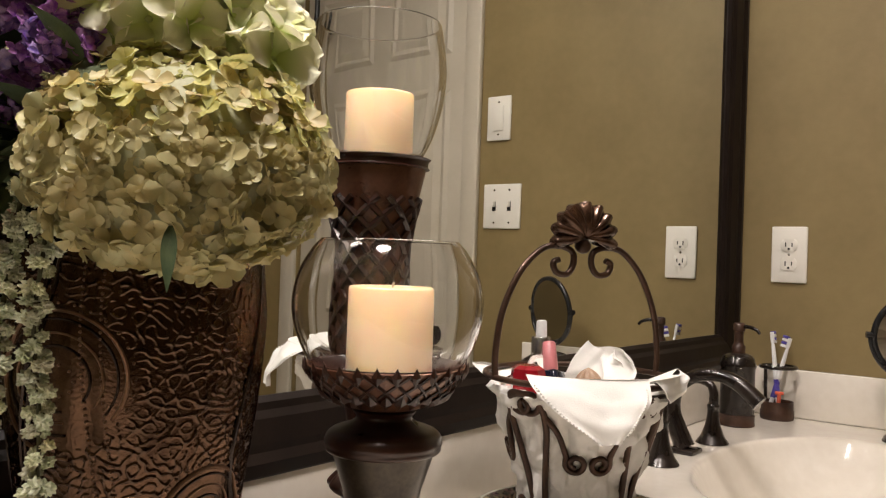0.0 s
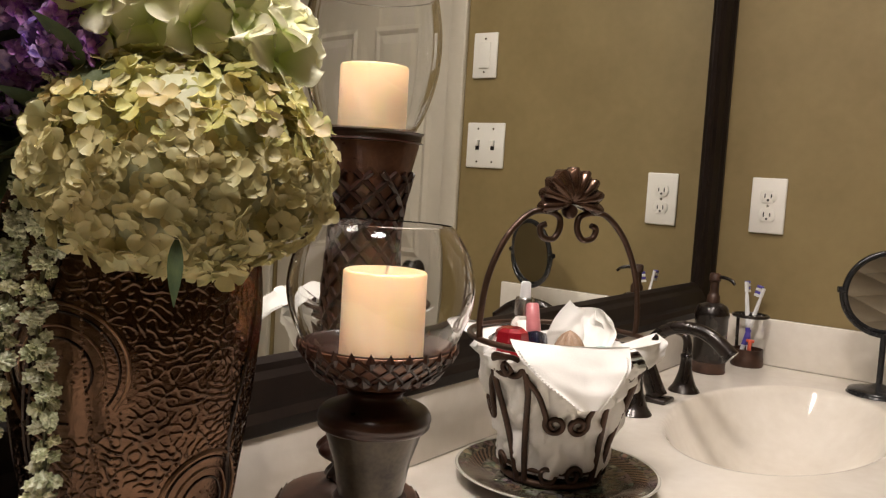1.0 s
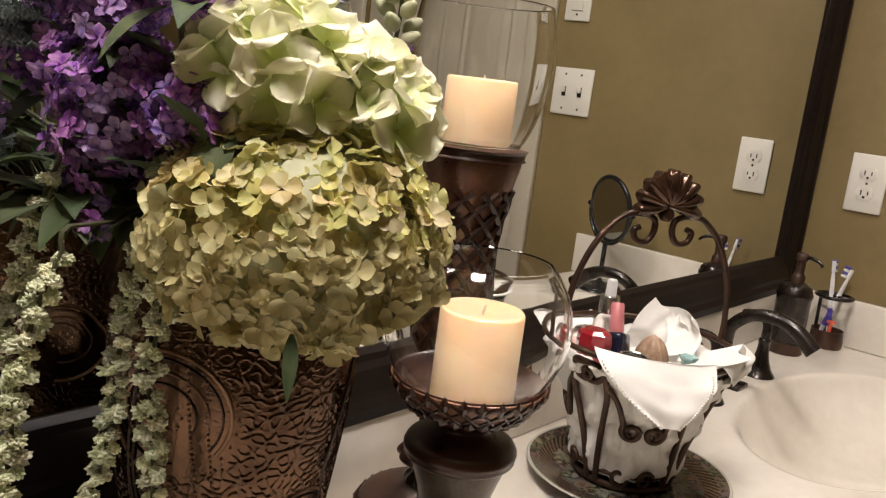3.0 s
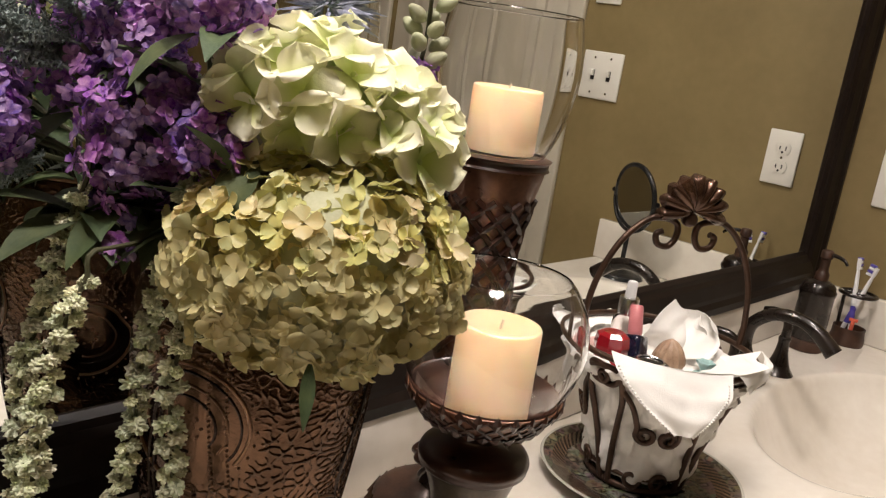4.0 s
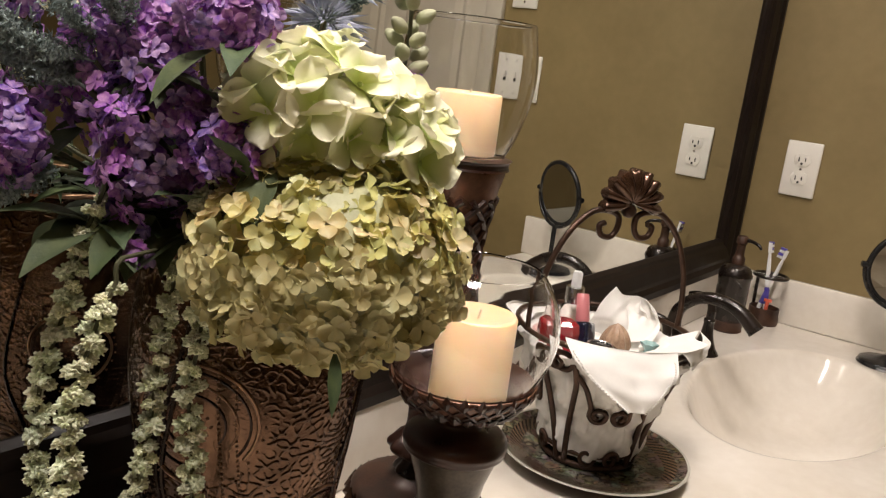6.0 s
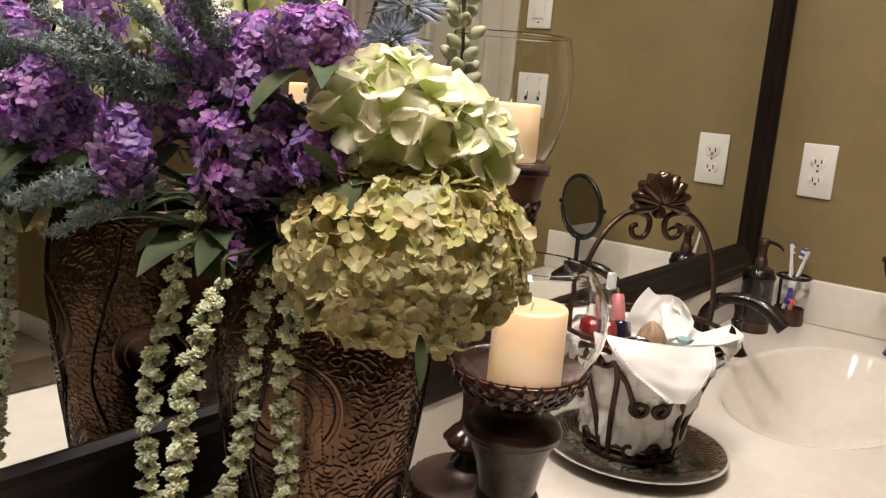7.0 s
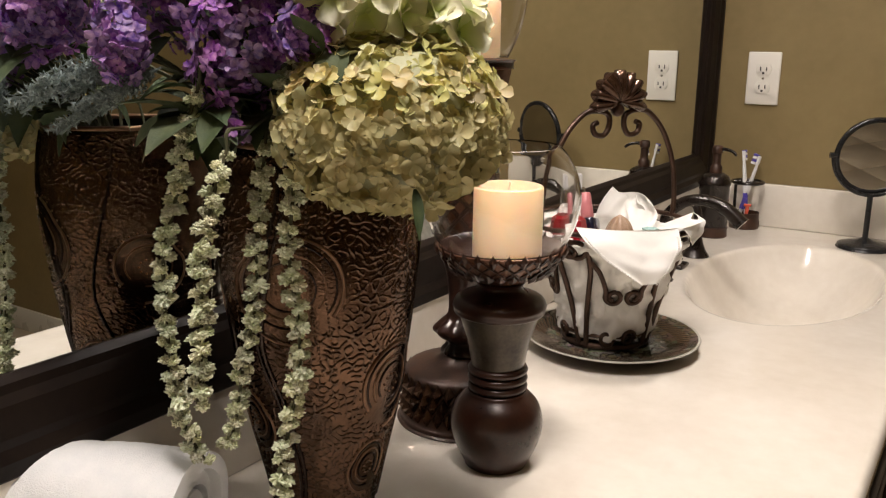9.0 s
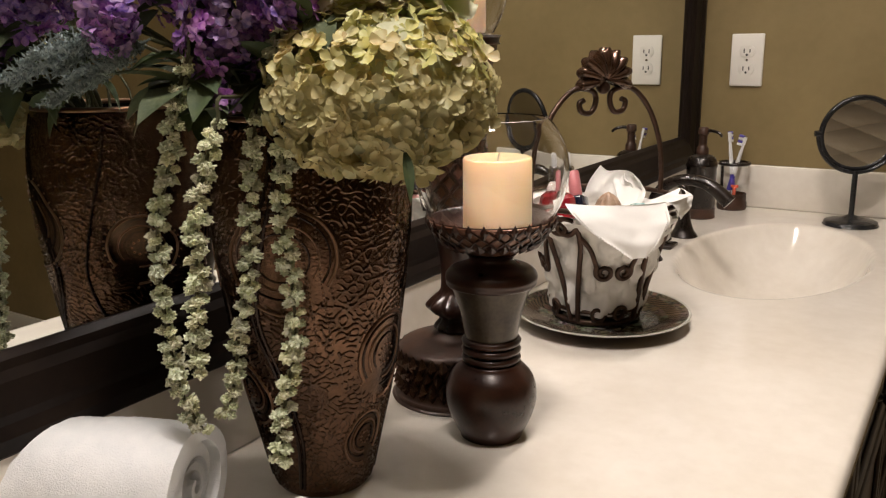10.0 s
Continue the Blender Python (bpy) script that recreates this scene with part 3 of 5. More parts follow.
cup = thing("toothbrush_holder", (0.12, -0.056, ZC), "dark bronze toothbrush holder with ring and copper base", "toothbrush holder")
part("cup_base", lathe([(0, 0), (0.031, 0), (0.0325, 0.004), (0.0325, 0.016), (0.031, 0.019), (0.0305, 0.036), (0.0285, 0.036), (0.028, 0.02), (0, 0.02)], 32), M_FOOT, cup)
ring_pts = [(0.034 * math.cos(a), 0.034 * math.sin(a), 0.104) for a in np.linspace(0, 2 * math.pi, 33)[:-1]]
part("ring", tube(ring_pts, 0.0035, 8, True), M_BRONZE, cup)
part("ring_bar", tube([(-0.032, 0, 0.104), (0.032, 0, 0.104)], 0.0028, 8), M_BRONZE, cup)
part("post", tube([(-0.028, 0.016, 0.03), (-0.03, 0.017, 0.104)], 0.0035, 8), M_BRONZE, cup)


def toothbrush(base, tip, mat, label, turn):
    ob = thing("toothbrush", base, label, "toothbrush", "toothbrushes in the holder")
    d = Vector(tip) - Vector(base)
    path = [d * t for t in (0, 0.1, 0.35, 0.6, 0.8, 0.86, 1.0)]
    w = (0.003, 0.005, 0.0055, 0.0045, 0.0028, 0.0045, 0.0045)
    pts = smooth_profile(path, 4)
    part("handle", tube(pts, lambda t: float(np.interp(t, (0, 0.1, 0.35, 0.6, 0.8, 0.86, 1.0), w)), 8, flat=0.7), M_BRUSH_WHITE, ob)
    part("grip", tube([d * 0.12, d * 0.2, d * 0.36], 0.0057, 8, flat=0.72), mat, ob, "coloured rubber grip")
    m = facing(d * 0.85, d, turn)
    for k in range(4):
        part("bristle_tuft", box((-0.005, 0.003, 0.0005 + k * 0.0062), (0.005, 0.014, 0.0055 + k * 0.0062), 0.001), mat if k % 2 else M_BRUSH_WHITE, ob, m=m)
    return ob


toothbrush((0.125, -0.064, ZC + 0.0265), (0.104, -0.05, ZC + 0.172), M_BRUSH_BLUE, "white toothbrush standing in the bronze holder", 2.2)
toothbrush((0.108, -0.06, ZC + 0.0265), (0.140, -0.05, ZC + 0.162), M_BRUSH_BLUE, "white and violet toothbrush leaning in the holder", -0.6)
comb = thing("razor", (0.126, -0.071, ZC + 0.023), "coral plastic razor handle in the toothbrush cup", "razor")
part("handle", tube([(0, 0, 0), (0.002, 0.0, 0.03)], 0.004, 8), M_CORAL, comb)
part("head", box((-0.006, -0.003, 0.028), (0.010, 0.003, 0.034), 0.001), M_CORAL, comb)

mk = thing("makeup_mirror", (0.377, -0.122, ZC), "round black framed make-up mirror on a stand", "mirror")
part("base", lathe(smooth_profile([(0, 0), (0.050, 0), (0.0515, 0.005), (0.048, 0.010), (0.02, 0.016), (0.006, 0.022), (0, 0.022)], 3), 40), M_BLACK, mk)
part("post", tube([(0, 0, 0.02), (0, 0, 0.112)], 0.0055, 12), M_BLACK, mk)
tilt = Matrix.Translation((0, 0, 0.188)) @ Matrix.Rotation(radians(25), 4, "Z") @ Matrix.Rotation(radians(7), 4, "X")
ringp = [(0.073 * math.cos(a), 0, 0.073 * math.sin(a)) for a in np.linspace(0, 2 * math.pi, 49)[:-1]]
part("frame_ring", tube(ringp, 0.0058, 10, True), M_BLACK, mk, m=tilt)
disc = lathe([(0, -0.003), (0.071, -0.003), (0.071, 0.003), (0, 0.003)], 48)
part("mirror_disc", disc, M_MIRROR, mk, "round mirror glass", m=tilt @ Matrix.Rotation(radians(90), 4, "X"))
yoke = [(0.079 * math.cos(a), 0, 0.079 * math.sin(a)) for a in np.linspace(math.pi, 2 * math.pi, 25)]
part("yoke", tube(yoke, 0.004, 8), M_BLACK, mk, m=Matrix.Translation((0, 0, 0.188)) @ Matrix.Rotation(radians(25), 4, "Z"))
for s in (-1, 1):
    part("pivot", lathe([(0, -0.006), (0.006, -0.006), (0.006, 0.006), (0, 0.006)], 12), M_BLACK, mk, m=tilt @ facing((0.080 * s, 0, 0), (1, 0, 0)))

FY = -0.4965
faucet = thing("faucet", (0.106, FY, ZC), "dark bronze arched faucet with two lever handles behind the sink", "faucet")
part("foot", box((-0.022, -0.022, 0), (0.022, 0.022, 0.008), 0.003), M_BRONZE, faucet)
arch = smooth_profile([(0.0, 0, 0.008), (-0.012, 0, 0.035), (-0.022, 0, 0.065), (-0.016, 0, 0.098), (0.012, 0, 0.123), (0.05, 0, 0.129), (0.085, 0, 0.118), (0.116, 0, 0.093)], 6)
part("spout", tube(arch, lambda t: 0.017 - 0.0065 * min(1, t * 2.2) + 0.0035 * max(0, (t - 0.75) * 4), 14), M_BRONZE, faucet)


for y, turn in ((0.106, -15), (-0.106, 15)):
    base = lathe(smooth_profile([(0, 0), (0.025, 0), (0.0255, 0.004), (0.019, 0.014), (0.012, 0.035), (0.0095, 0.055), (0.0105, 0.062), (0.009, 0.066), (0, 0.066)], 4), 28)
    grip = part("handle", base, M_BRONZE, faucet, m=pose(0.006, y, 0, 0, 0, turn))
    part("lever", tube(smooth_profile([(0.0, 0, 0.064), (0.0, 0.0, 0.085), (-0.008, 0.0, 0.099), (-0.03, 0, 0.103), (-0.05, 0, 0.098)], 5), lambda t: 0.0085 - 0.003 * t, 12), M_BRONZE, grip)


# ---- candle holders ----
def globe(parent, profile, thick=0.0016):
    """A thin glass bowl, open at the top, from its outer profile (bottom to rim)."""
    outer = smooth_profile(profile, 6)
    lip = [Vector((outer[-1].x - thick / 2, outer[-1].y + 0.001))]
    inner = [Vector((max(0, p.x - thick), p.y + (thick if k > len(outer) - 4 else 0))) for k, p in enumerate(reversed(outer))]
    ob = part("glass_globe", lathe([tuple(p) for p in outer + lip + inner[:-1] + [Vector((0, outer[0].y + thick))]], 64), M_GLASS, parent, "clear glass globe, open at the top")
    ob.visible_shadow = False
    return ob


def candle(at, radius, height, group="ivory pillar candles"):
    ob = thing("pillar_candle", at, "unlit ivory pillar candle inside a glass globe", "candle", group)
    prof = [(0, 0), (radius - 0.001, 0), (radius, 0.002), (radius, height - 0.002), (radius - 0.001, height - 0.0004), (radius - 0.0025, height), (radius - 0.006, height - 0.002), (0.006, height - 0.005), (0, height - 0.005)]
    part("wax", lathe(prof, 48, lambda a, z: 1 + 0.006 * math.sin(2 * a + 30 * z)), M_WAX, ob)
    part("wick", tube([(0, 0, height - 0.006), (0.0006, 0, height - 0.002), (0.0014, 0.0005, height + 0.003)], 0.0009, 6), M_WICK, ob, "short white wick")
    return ob


def lattice(profile, n, turns, radius, z_steps=26, proud=0.0):
    """Crossing raised bars wound both ways round a turned body."""
    zs = [p[1] for p in profile]
    rs = [p[0] for p in profile]
    bm = bmesh.new()
    for way in (1, -1):
        for k in range(n):
            pts = []
            for i in range(z_steps + 1):
                t = i / z_steps
                z = zs[0] + (zs[-1] - zs[0]) * t
                a = 2 * math.pi * (k / n + way * turns * t)
                r = float(np.interp(z, zs, rs)) + proud
                pts.append((r * math.cos(a), r * math.sin(a), z))
            tube(pts, radius, 5, bm=bm)
    return bm


low = thing("short_candle_holder", (0.2685, -1.3225, ZC - 0.002), "short turned dark wood candle holder with glass globe", "candle holder", "pair of candle holders")
part("ball_foot", lathe(smooth_profile([(0, 0.0022), (0.026, 0.0022), (0.0295, 0.006), (0.0385, 0.026), (0.0422, 0.046), (0.0385, 0.064), (0.029, 0.076), (0.024, 0.08), (0, 0.08)], 5), 48), M_DARKRESIN, low)
for z in (0.084, 0.0925, 0.101):
    part("ring_band", tube([(0.0222 * math.cos(a), 0.0222 * math.sin(a), z) for a in np.linspace(0, 2 * math.pi, 41)[:-1]], 0.0042, 8, True), M_DARKRESIN, low)
part("neck", lathe([(0, 0.0795), (0.0225, 0.0795), (0.0225, 0.104), (0.0235, 0.108), (0.027, 0.13), (0.0335, 0.152), (0.0345, 0.1565), (0, 0.1565)], 48), M_PEWTER, low, "aged pewter brown tapered neck")
part("collar", lathe(smooth_profile([(0, 0.1567), (0.035, 0.1567), (0.0395, 0.162), (0.040, 0.167), (0.036, 0.173), (0.024, 0.178), (0.019, 0.183), (0.021, 0.189), (0, 0.189)], 4), 48), M_DARKRESIN, low)
BOWL = [(0.0, 0.1892), (0.022, 0.19), (0.034, 0.196), (0.044, 0.204), (0.0515, 0.214), (0.055, 0.222)]
part("bowl", lathe(smooth_profile(BOWL, 4) + [Vector((0.0545, 0.2225))] + [Vector((max(0, p.x - 0.001), p.y + 0.0006)) for p in reversed(smooth_profile(BOWL, 4))], 56), M_COPPER, low, "copper brown carved bowl")
part("bowl_lining", lathe(smooth_profile([(0, 0.2005), (0.03, 0.2015), (0.044, 0.2095), (0.0505, 0.217), (0.053, 0.2225), (0.0505, 0.2225), (0.042, 0.2115), (0.028, 0.2031), (0, 0.2025)], 2), 56), M_DARKRESIN, low, "dark inside of the bowl")
part("lattice", lattice([(0.0355, 0.1965), (0.0447, 0.204), (0.0522, 0.214), (0.0553, 0.2205)], 24, 0.085, 0.0012, 8), M_DARKRESIN, low)
tip = bmesh.new()
v = [tip.verts.new(p) for p in ((0, 0, -0.012), (0.0046, 0, -0.003), (0, 0, 0.006), (-0.0046, 0, -0.003), (0, -0.0024, -0.003), (0, 0.0015, -0.003))]
for a, b in ((0, 1), (1, 2), (2, 3), (3, 0)):
    tip.faces.new((v[a], v[b], v[4]))
    tip.faces.new((v[b], v[a], v[5]))
tip_mesh = mesh_of("leaf_point", tip, M_DARKRESIN, smooth=False)
for k in range(28):
    a = 2 * math.pi * k / 28
    part("leaf_point", tip_mesh, None, low, m=Matrix.Translation((0.0555 * math.cos(a), 0.0555 * math.sin(a), 0.222)) @ Matrix.Rotation(a + math.pi / 2, 4, "Z") @ Matrix.Rotation(radians(12), 4, "X") @ Matrix.Scale(0.82, 4))
    a += math.pi / 28
    part("leaf_point", tip_mesh, None, low, m=Matrix.Translation((0.044 * math.cos(a), 0.044 * math.sin(a), 0.2015)) @ Matrix.Rotation(a + math.pi / 2, 4, "Z") @ Matrix.Rotation(radians(48), 4, "X"))
globe(low, [(0.0, 0.2035), (0.02, 0.2045), (0.044, 0.2145), (0.0535, 0.228), (0.061, 0.248), (0.0635, 0.268), (0.060, 0.290), (0.052, 0.307), (0.0465, 0.3145)])
# the turned parts are stouter than their profiles, each by its own factor
for ob in low.children:
    k = {"glass_globe": 1.1, "ball_foot": 1.03}.get(ob.name.split(".")[0], 1.07)
    if ob.name.startswith("leaf_point"):
        ob.location.x, ob.location.y = ob.location.x * k, ob.location.y * k
    else:
        ob.data.transform(Matrix.Diagonal((k, k, 1, 1)))
candle((0.2805, -1.332, ZC + 0.2036), 0.0306, 0.0755)

high = thing("tall_candle_holder", (0.182, -1.256, ZC), "tall lattice patterned brown candle holder with glass globe", "candle holder", "pair of candle holders")
part("foot", lathe(smooth_profile([(0, 0), (0.064, 0), (0.0665, 0.003), (0.066, 0.007), (0.062, 0.010), (0.0575, 0.030), (0.060, 0.05), (0.061, 0.056), (0.054, 0.061), (0.03, 0.066), (0.018, 0.074), (0, 0.076)], 4), 56), M_FOOT, high)
sc = bmesh.new()
v = [sc.verts.new(p) for p in ((0, 0.0, -0.011), (0.0062, 0.0, 0.001), (0, 0.0, 0.0105), (-0.0062, 0.0, 0.001), (0, -0.0068, -0.002), (0, 0.004, -0.001))]
for a, b in ((0, 1), (1, 2), (2, 3), (3, 0)):
    sc.faces.new((v[a], v[b], v[4]))
    sc.faces.new((v[b], v[a], v[5]))
scale_mesh = mesh_of("scale", sc, M_SHELL, smooth=False)
for row, (z, r) in enumerate(((0.019, 0.0612), (0.0335, 0.0598), (0.048, 0.0612))):
    for k in range(32):
        a = 2 * math.pi * (k + 0.5 * (row % 2)) / 32
        part("scale", scale_mesh, None, high, m=Matrix.Translation((r * math.cos(a), r * math.sin(a), z)) @ Matrix.Rotation(a + math.pi / 2, 4, "Z"))
part("stem", lathe(smooth_profile([(0, 0.0745), (0.02, 0.0745), (0.021, 0.08), (0.016, 0.088), (0.026, 0.096), (0.03, 0.102), (0.024, 0.11), (0.0155, 0.12), (0.0155, 0.15), (0.02, 0.175), (0.028, 0.2), (0, 0.201)], 4), 44, lambda a, z: 1 + (0.07 * math.cos(10 * a) if z < 0.118 else 0)), M_DARKRESIN, high)
BODY = [(0.0285, 0.2012), (0.0325, 0.22), (0.0335, 0.24), (0.0315, 0.27), (0.0305, 0.295), (0.0325, 0.323), (0.0385, 0.352), (0.0435, 0.374)]
body = [tuple(p) for p in smooth_profile(BODY, 4)]
part("trumpet_body", lathe([(0, 0.2012)] + body + [(0.0438, 0.378), (0, 0.378)], 48), M_COPPER, high)
part("lattice", lattice(body[2:-4], 11, 0.62, 0.0029, 44, 0.0008), M_DARKRESIN, high)
part("top_plate", lathe(smooth_profile([(0, 0.3782), (0.0435, 0.3782), (0.0455, 0.3805), (0.046, 0.385), (0.0445, 0.388), (0, 0.388)], 3), 48), M_DARKRESIN, high)
globe(high, [(0.0, 0.3883), (0.036, 0.3888), (0.0425, 0.393), (0.0505, 0.412), (0.0565, 0.436), (0.0588, 0.458), (0.058, 0.478), (0.0555, 0.495), (0.0535, 0.506)])
candle((0.1865, -1.257, ZC + 0.3905), 0.029, 0.054)

# ---- plate and wire basket ----
BX, BY = 0.163, -0.96
plate = thing("charger_plate", (BX + 0.012, BY - 0.009, ZC), "glossy painted plate with dark floral pattern, under the basket", "plate")
part("dish", lathe(smooth_profile([(0, 0.0), (0.06, 0.0), (0.064, 0.003), (0.082, 0.006), (0.100, 0.012), (0.1165, 0.0185), (0.1175, 0.0198), (0.1155, 0.0205), (0.100, 0.0155), (0.082, 0.0095), (0.066, 0.0072), (0, 0.0068)], 3), 72), M_PLATE, plate)

PZ = ZC + 0.0075
basket = thing("wire_basket", (BX, BY, PZ), "brown wrought iron scroll basket with shell topped handle", "basket")
RT, RB, HT = 0.104, 0.054, 0.166      # ring radius, foot radius, ring height


def on_basket(s, z):
    """A place on the basket's flaring side: s metres round from a rib, at height z."""
    t = z / HT
    r = RB + (RT - RB) * (t ** 0.8) - 0.007 * math.sin(math.pi * min(1, max(0, t)))
    return r, s


def wire(points, turn, radius=0.0036):
    pts = []
    for p in smooth_profile(points, 5):
        r, s = on_basket(p.x, max(0.0, p.y))
        a = turn + s / 0.075
        pts.append((r * math.cos(a), r * math.sin(a), p.y))
    return tube(pts, lambda t: radius * (1 - 0.25 * max(0, (t - 0.8) * 5)), 8)


def spiral(cx, cz, r0, start, turns, way=1):
    return [(cx + r0 * (1 - 0.62 * t) * math.cos(start + way * 2 * math.pi * turns * t), cz + r0 * (1 - 0.62 * t) * math.sin(start + way * 2 * math.pi * turns * t)) for t in np.linspace(0, 1, 12)]


circle = lambda r, z, n=48: [(r * math.cos(a), r * math.sin(a), z) for a in np.linspace(0, 2 * math.pi, n + 1)[:-1]]
part("top_ring", tube(circle(RT, HT), 0.0035, 8, True), M_IRON, basket)
part("foot_ring", tube(circle(RB + 0.001, 0.0045, 36), 0.0042, 8, True), M_IRON, basket)
part("low_ring", tube(circle(on_basket(0, 0.02)[0] - 0.003, 0.02, 36), 0.0028, 8, True), M_IRON, basket)
for k in range(4):
    turn = radians(-52 + 90 * k)
    # an outer rib that sweeps up to the ring and curls over
    for s in (-1, 1):
        rib = [(0.052 * s, 0.006), (0.05 * s, 0.03), (0.047 * s, 0.06), (0.043 * s, 0.09), (0.04 * s, 0.12), (0.045 * s, 0.148)]
        part("rib", wire(rib + spiral(0.062 * s, 0.142, 0.016, math.pi if s > 0 else 0, 1.15, -s)[3:], turn), M_IRON, basket)
        inner = [(0.04 * s, 0.13), (0.03 * s, 0.115), (0.023 * s, 0.092)] 
        part("scroll", wire(inner + spiral(0.0125 * s, 0.081, 0.0115, math.pi / 6 if s > 0 else math.pi * 5 / 6, 1.35, -s), turn, 0.0033), M_IRON, basket)
        part("foot_scroll", wire(spiral(0.018 * s, 0.018, 0.012, 0, 1.2, s), turn, 0.0028), M_IRON, basket)
HD = Vector((0.5, 0.866, 0))          # way of the handle, from base to base
HN = Vector((0.866, -0.5, 0))


def on_handle(points):
    return [HD * p.x + Vector((0, 0, p.y)) + HN * 0.0 for p in smooth_profile(points, 6)]


for s in (-1, 1):
    arch_pts = [(0.1035 * s, HT), (0.104 * s, HT + 0.03), (0.097 * s, HT + 0.075), (0.078 * s, HT + 0.118), (0.052 * s, HT + 0.145), (0.03 * s, HT + 0.149)]
    part("handle_bar", tube(on_handle(arch_pts + [(0.0135 * s, HT + 0.143), (0.012 * s, HT + 0.128), (0.02 * s, HT + 0.117), (0.033 * s, HT + 0.119), (0.037 * s, HT + 0.13), (0.03 * s, HT + 0.134)]), 0.0037, 8), M_IRON, basket)
shell_bm = bmesh.new()
cols, rows = 46, 10
grid = []
for i in range(rows + 1):
    t = i / rows
    row = []
    for j in range(cols + 1):
        s = j / cols
        a = radians(-22 + 224 * s)
        rib = abs(math.sin(math.pi * 9 * s))
        r = (0.002 + (0.0335 + 0.0046 * rib) * t)
        x, z = r * math.cos(a) * 1.0, r * math.sin(a) * 1.05
        out = 0.003 + 0.009 * math.sin(math.pi * min(1, 0.15 + 0.8 * t)) + 0.006 * rib * t
        row.append((x, z, out))
    grid.append(row)
front = [[shell_bm.verts.new(HD * x + HN * o + Vector((0, 0, z))) for x, z, o in row] for row in grid]
back = [[shell_bm.verts.new(HD * x - HN * 0.6 * o + Vector((0, 0, z))) for x, z, o in row] for row in grid]
for g in (front, back):
    for a, b in zip(g, g[1:]):
        for j in range(cols):
            shell_bm.faces.new((a[j], a[j + 1], b[j + 1], b[j]))
edge_f = front[0][:] + [r[-1] for r in front[1:]] + front[-1][-2::-1] + [r[0] for r in front[-2:0:-1]]
edge_b = back[0][:] + [r[-1] for r in back[1:]] + back[-1][-2::-1] + [r[0] for r in back[-2:0:-1]]
for k in range(len(edge_f)):
    j = (k + 1) % len(edge_f)
    shell_bm.faces.new((edge_f[k], edge_f[j], edge_b[j], edge_b[k]))
part("shell_ornament", shell_bm, M_SHELL, basket, "ribbed scallop shell ornament", m=Matrix.Translation((0, 0, HT + 0.160)))
part("shell_boss", lathe(smooth_profile([(0, -0.008), (0.007, -0.006), (0.009, 0), (0.007, 0.006), (0, 0.008)], 3), 16), M_IRON, basket, m=Matrix.Translation((0, 0, HT + 0.15)) @ facing((0, 0, 0), HN))

# white napkin lining the basket, and its folds over the ring
lining = thing("napkin_lining", (BX, BY, PZ), "white cotton napkin lining the wire basket", "napkin")


def crumple(a, z):
    x, y = math.cos(a), math.sin(a)
    big = abs(noise.noise((2.6 * x + 4, 2.6 * y, z * 26)))
    mid = abs(noise.noise((5.5 * x, 5.5 * y + 3, z * 48 + 2 * big)))
    fine = abs(noise.noise((13 * x, 13 * y, z * 95)))
    return 0.965 + 0.24 * big + 0.13 * mid + 0.035 * fine


side = [(0, 0.010), (0.038, 0.010)] + [(on_basket(0, z)[0] - 0.0055, z) for z in np.linspace(0.014, 0.15, 48)] + [(0.088, 0.156), (0.083, 0.150), (0.08, 0.148), (0.072, 0.141), (0.05, 0.1375), (0, 0.137)]
part("cloth", lathe(side, 170, crumple), M_CLOTH, lining)


def drape(name, corners, sag, parent, thick=0.0009, n=14, fold=0.004, seed=1.0, tied=False):
    """A soft cloth flap over four corners (two at the ring, two at the hem)."""
    p = [Vector((math.atan2(c[1], c[0]), math.hypot(c[0], c[1]), c[2])) for c in corners]
    for k in (1, 2, 3):
        while p[k].x - p[0].x > math.pi:
            p[k].x -= 2 * math.pi
        while p[k].x - p[0].x < -math.pi:
            p[k].x += 2 * math.pi
    bm = bmesh.new()
    sheets = []
    for off in (0, 1):
        g = []
        for i in range(n + 1):
            row = []
            for j in range(n + 1):
                u, v = j / n, i / n
                q = (p[0] * (1 - u) + p[1] * u) * (1 - v) + (p[3] * (1 - u) + p[2] * u) * v
                k = noise.noise((u * 3.1 + seed, v * 3.1, seed * 2)) * fold + fold * 0.8 * math.sin(6 * u + seed + 2 * v)
                k *= min(1.0, 3 * v) if tied else 1.0
                out = Vector((math.cos(q.x), math.sin(q.x), 0))
                q = out * q.y + Vector((0, 0, q.z)) + out * (k + sag * math.sin(math.pi * v) - thick * off) + Vector((0, 0, 0.4 * k))
                row.append(bm.verts.new(q))
            g.append(row)
        sheets.append(g)
        for a, b in zip(g, g[1:]):
            for j in range(n):
                bm.faces.new((a[j], a[j + 1], b[j + 1], b[j]))
    f, b = sheets
    rim = lambda g: g[0][:] + [r[-1] for r in g[1:]] + g[-1][-2::-1] + [r[0] for r in g[-2:0:-1]]
    ef, eb = rim(f), rim(b)
    for k in range(len(ef)):
        j = (k + 1) % len(ef)
        bm.faces.new((ef[k], ef[j], eb[j], eb[k]))
    return part(name, bm, M_CLOTH, parent)


def at_ring(deg, r, z):
    a = radians(deg)
    return (r * math.cos(a), r * math.sin(a), z)


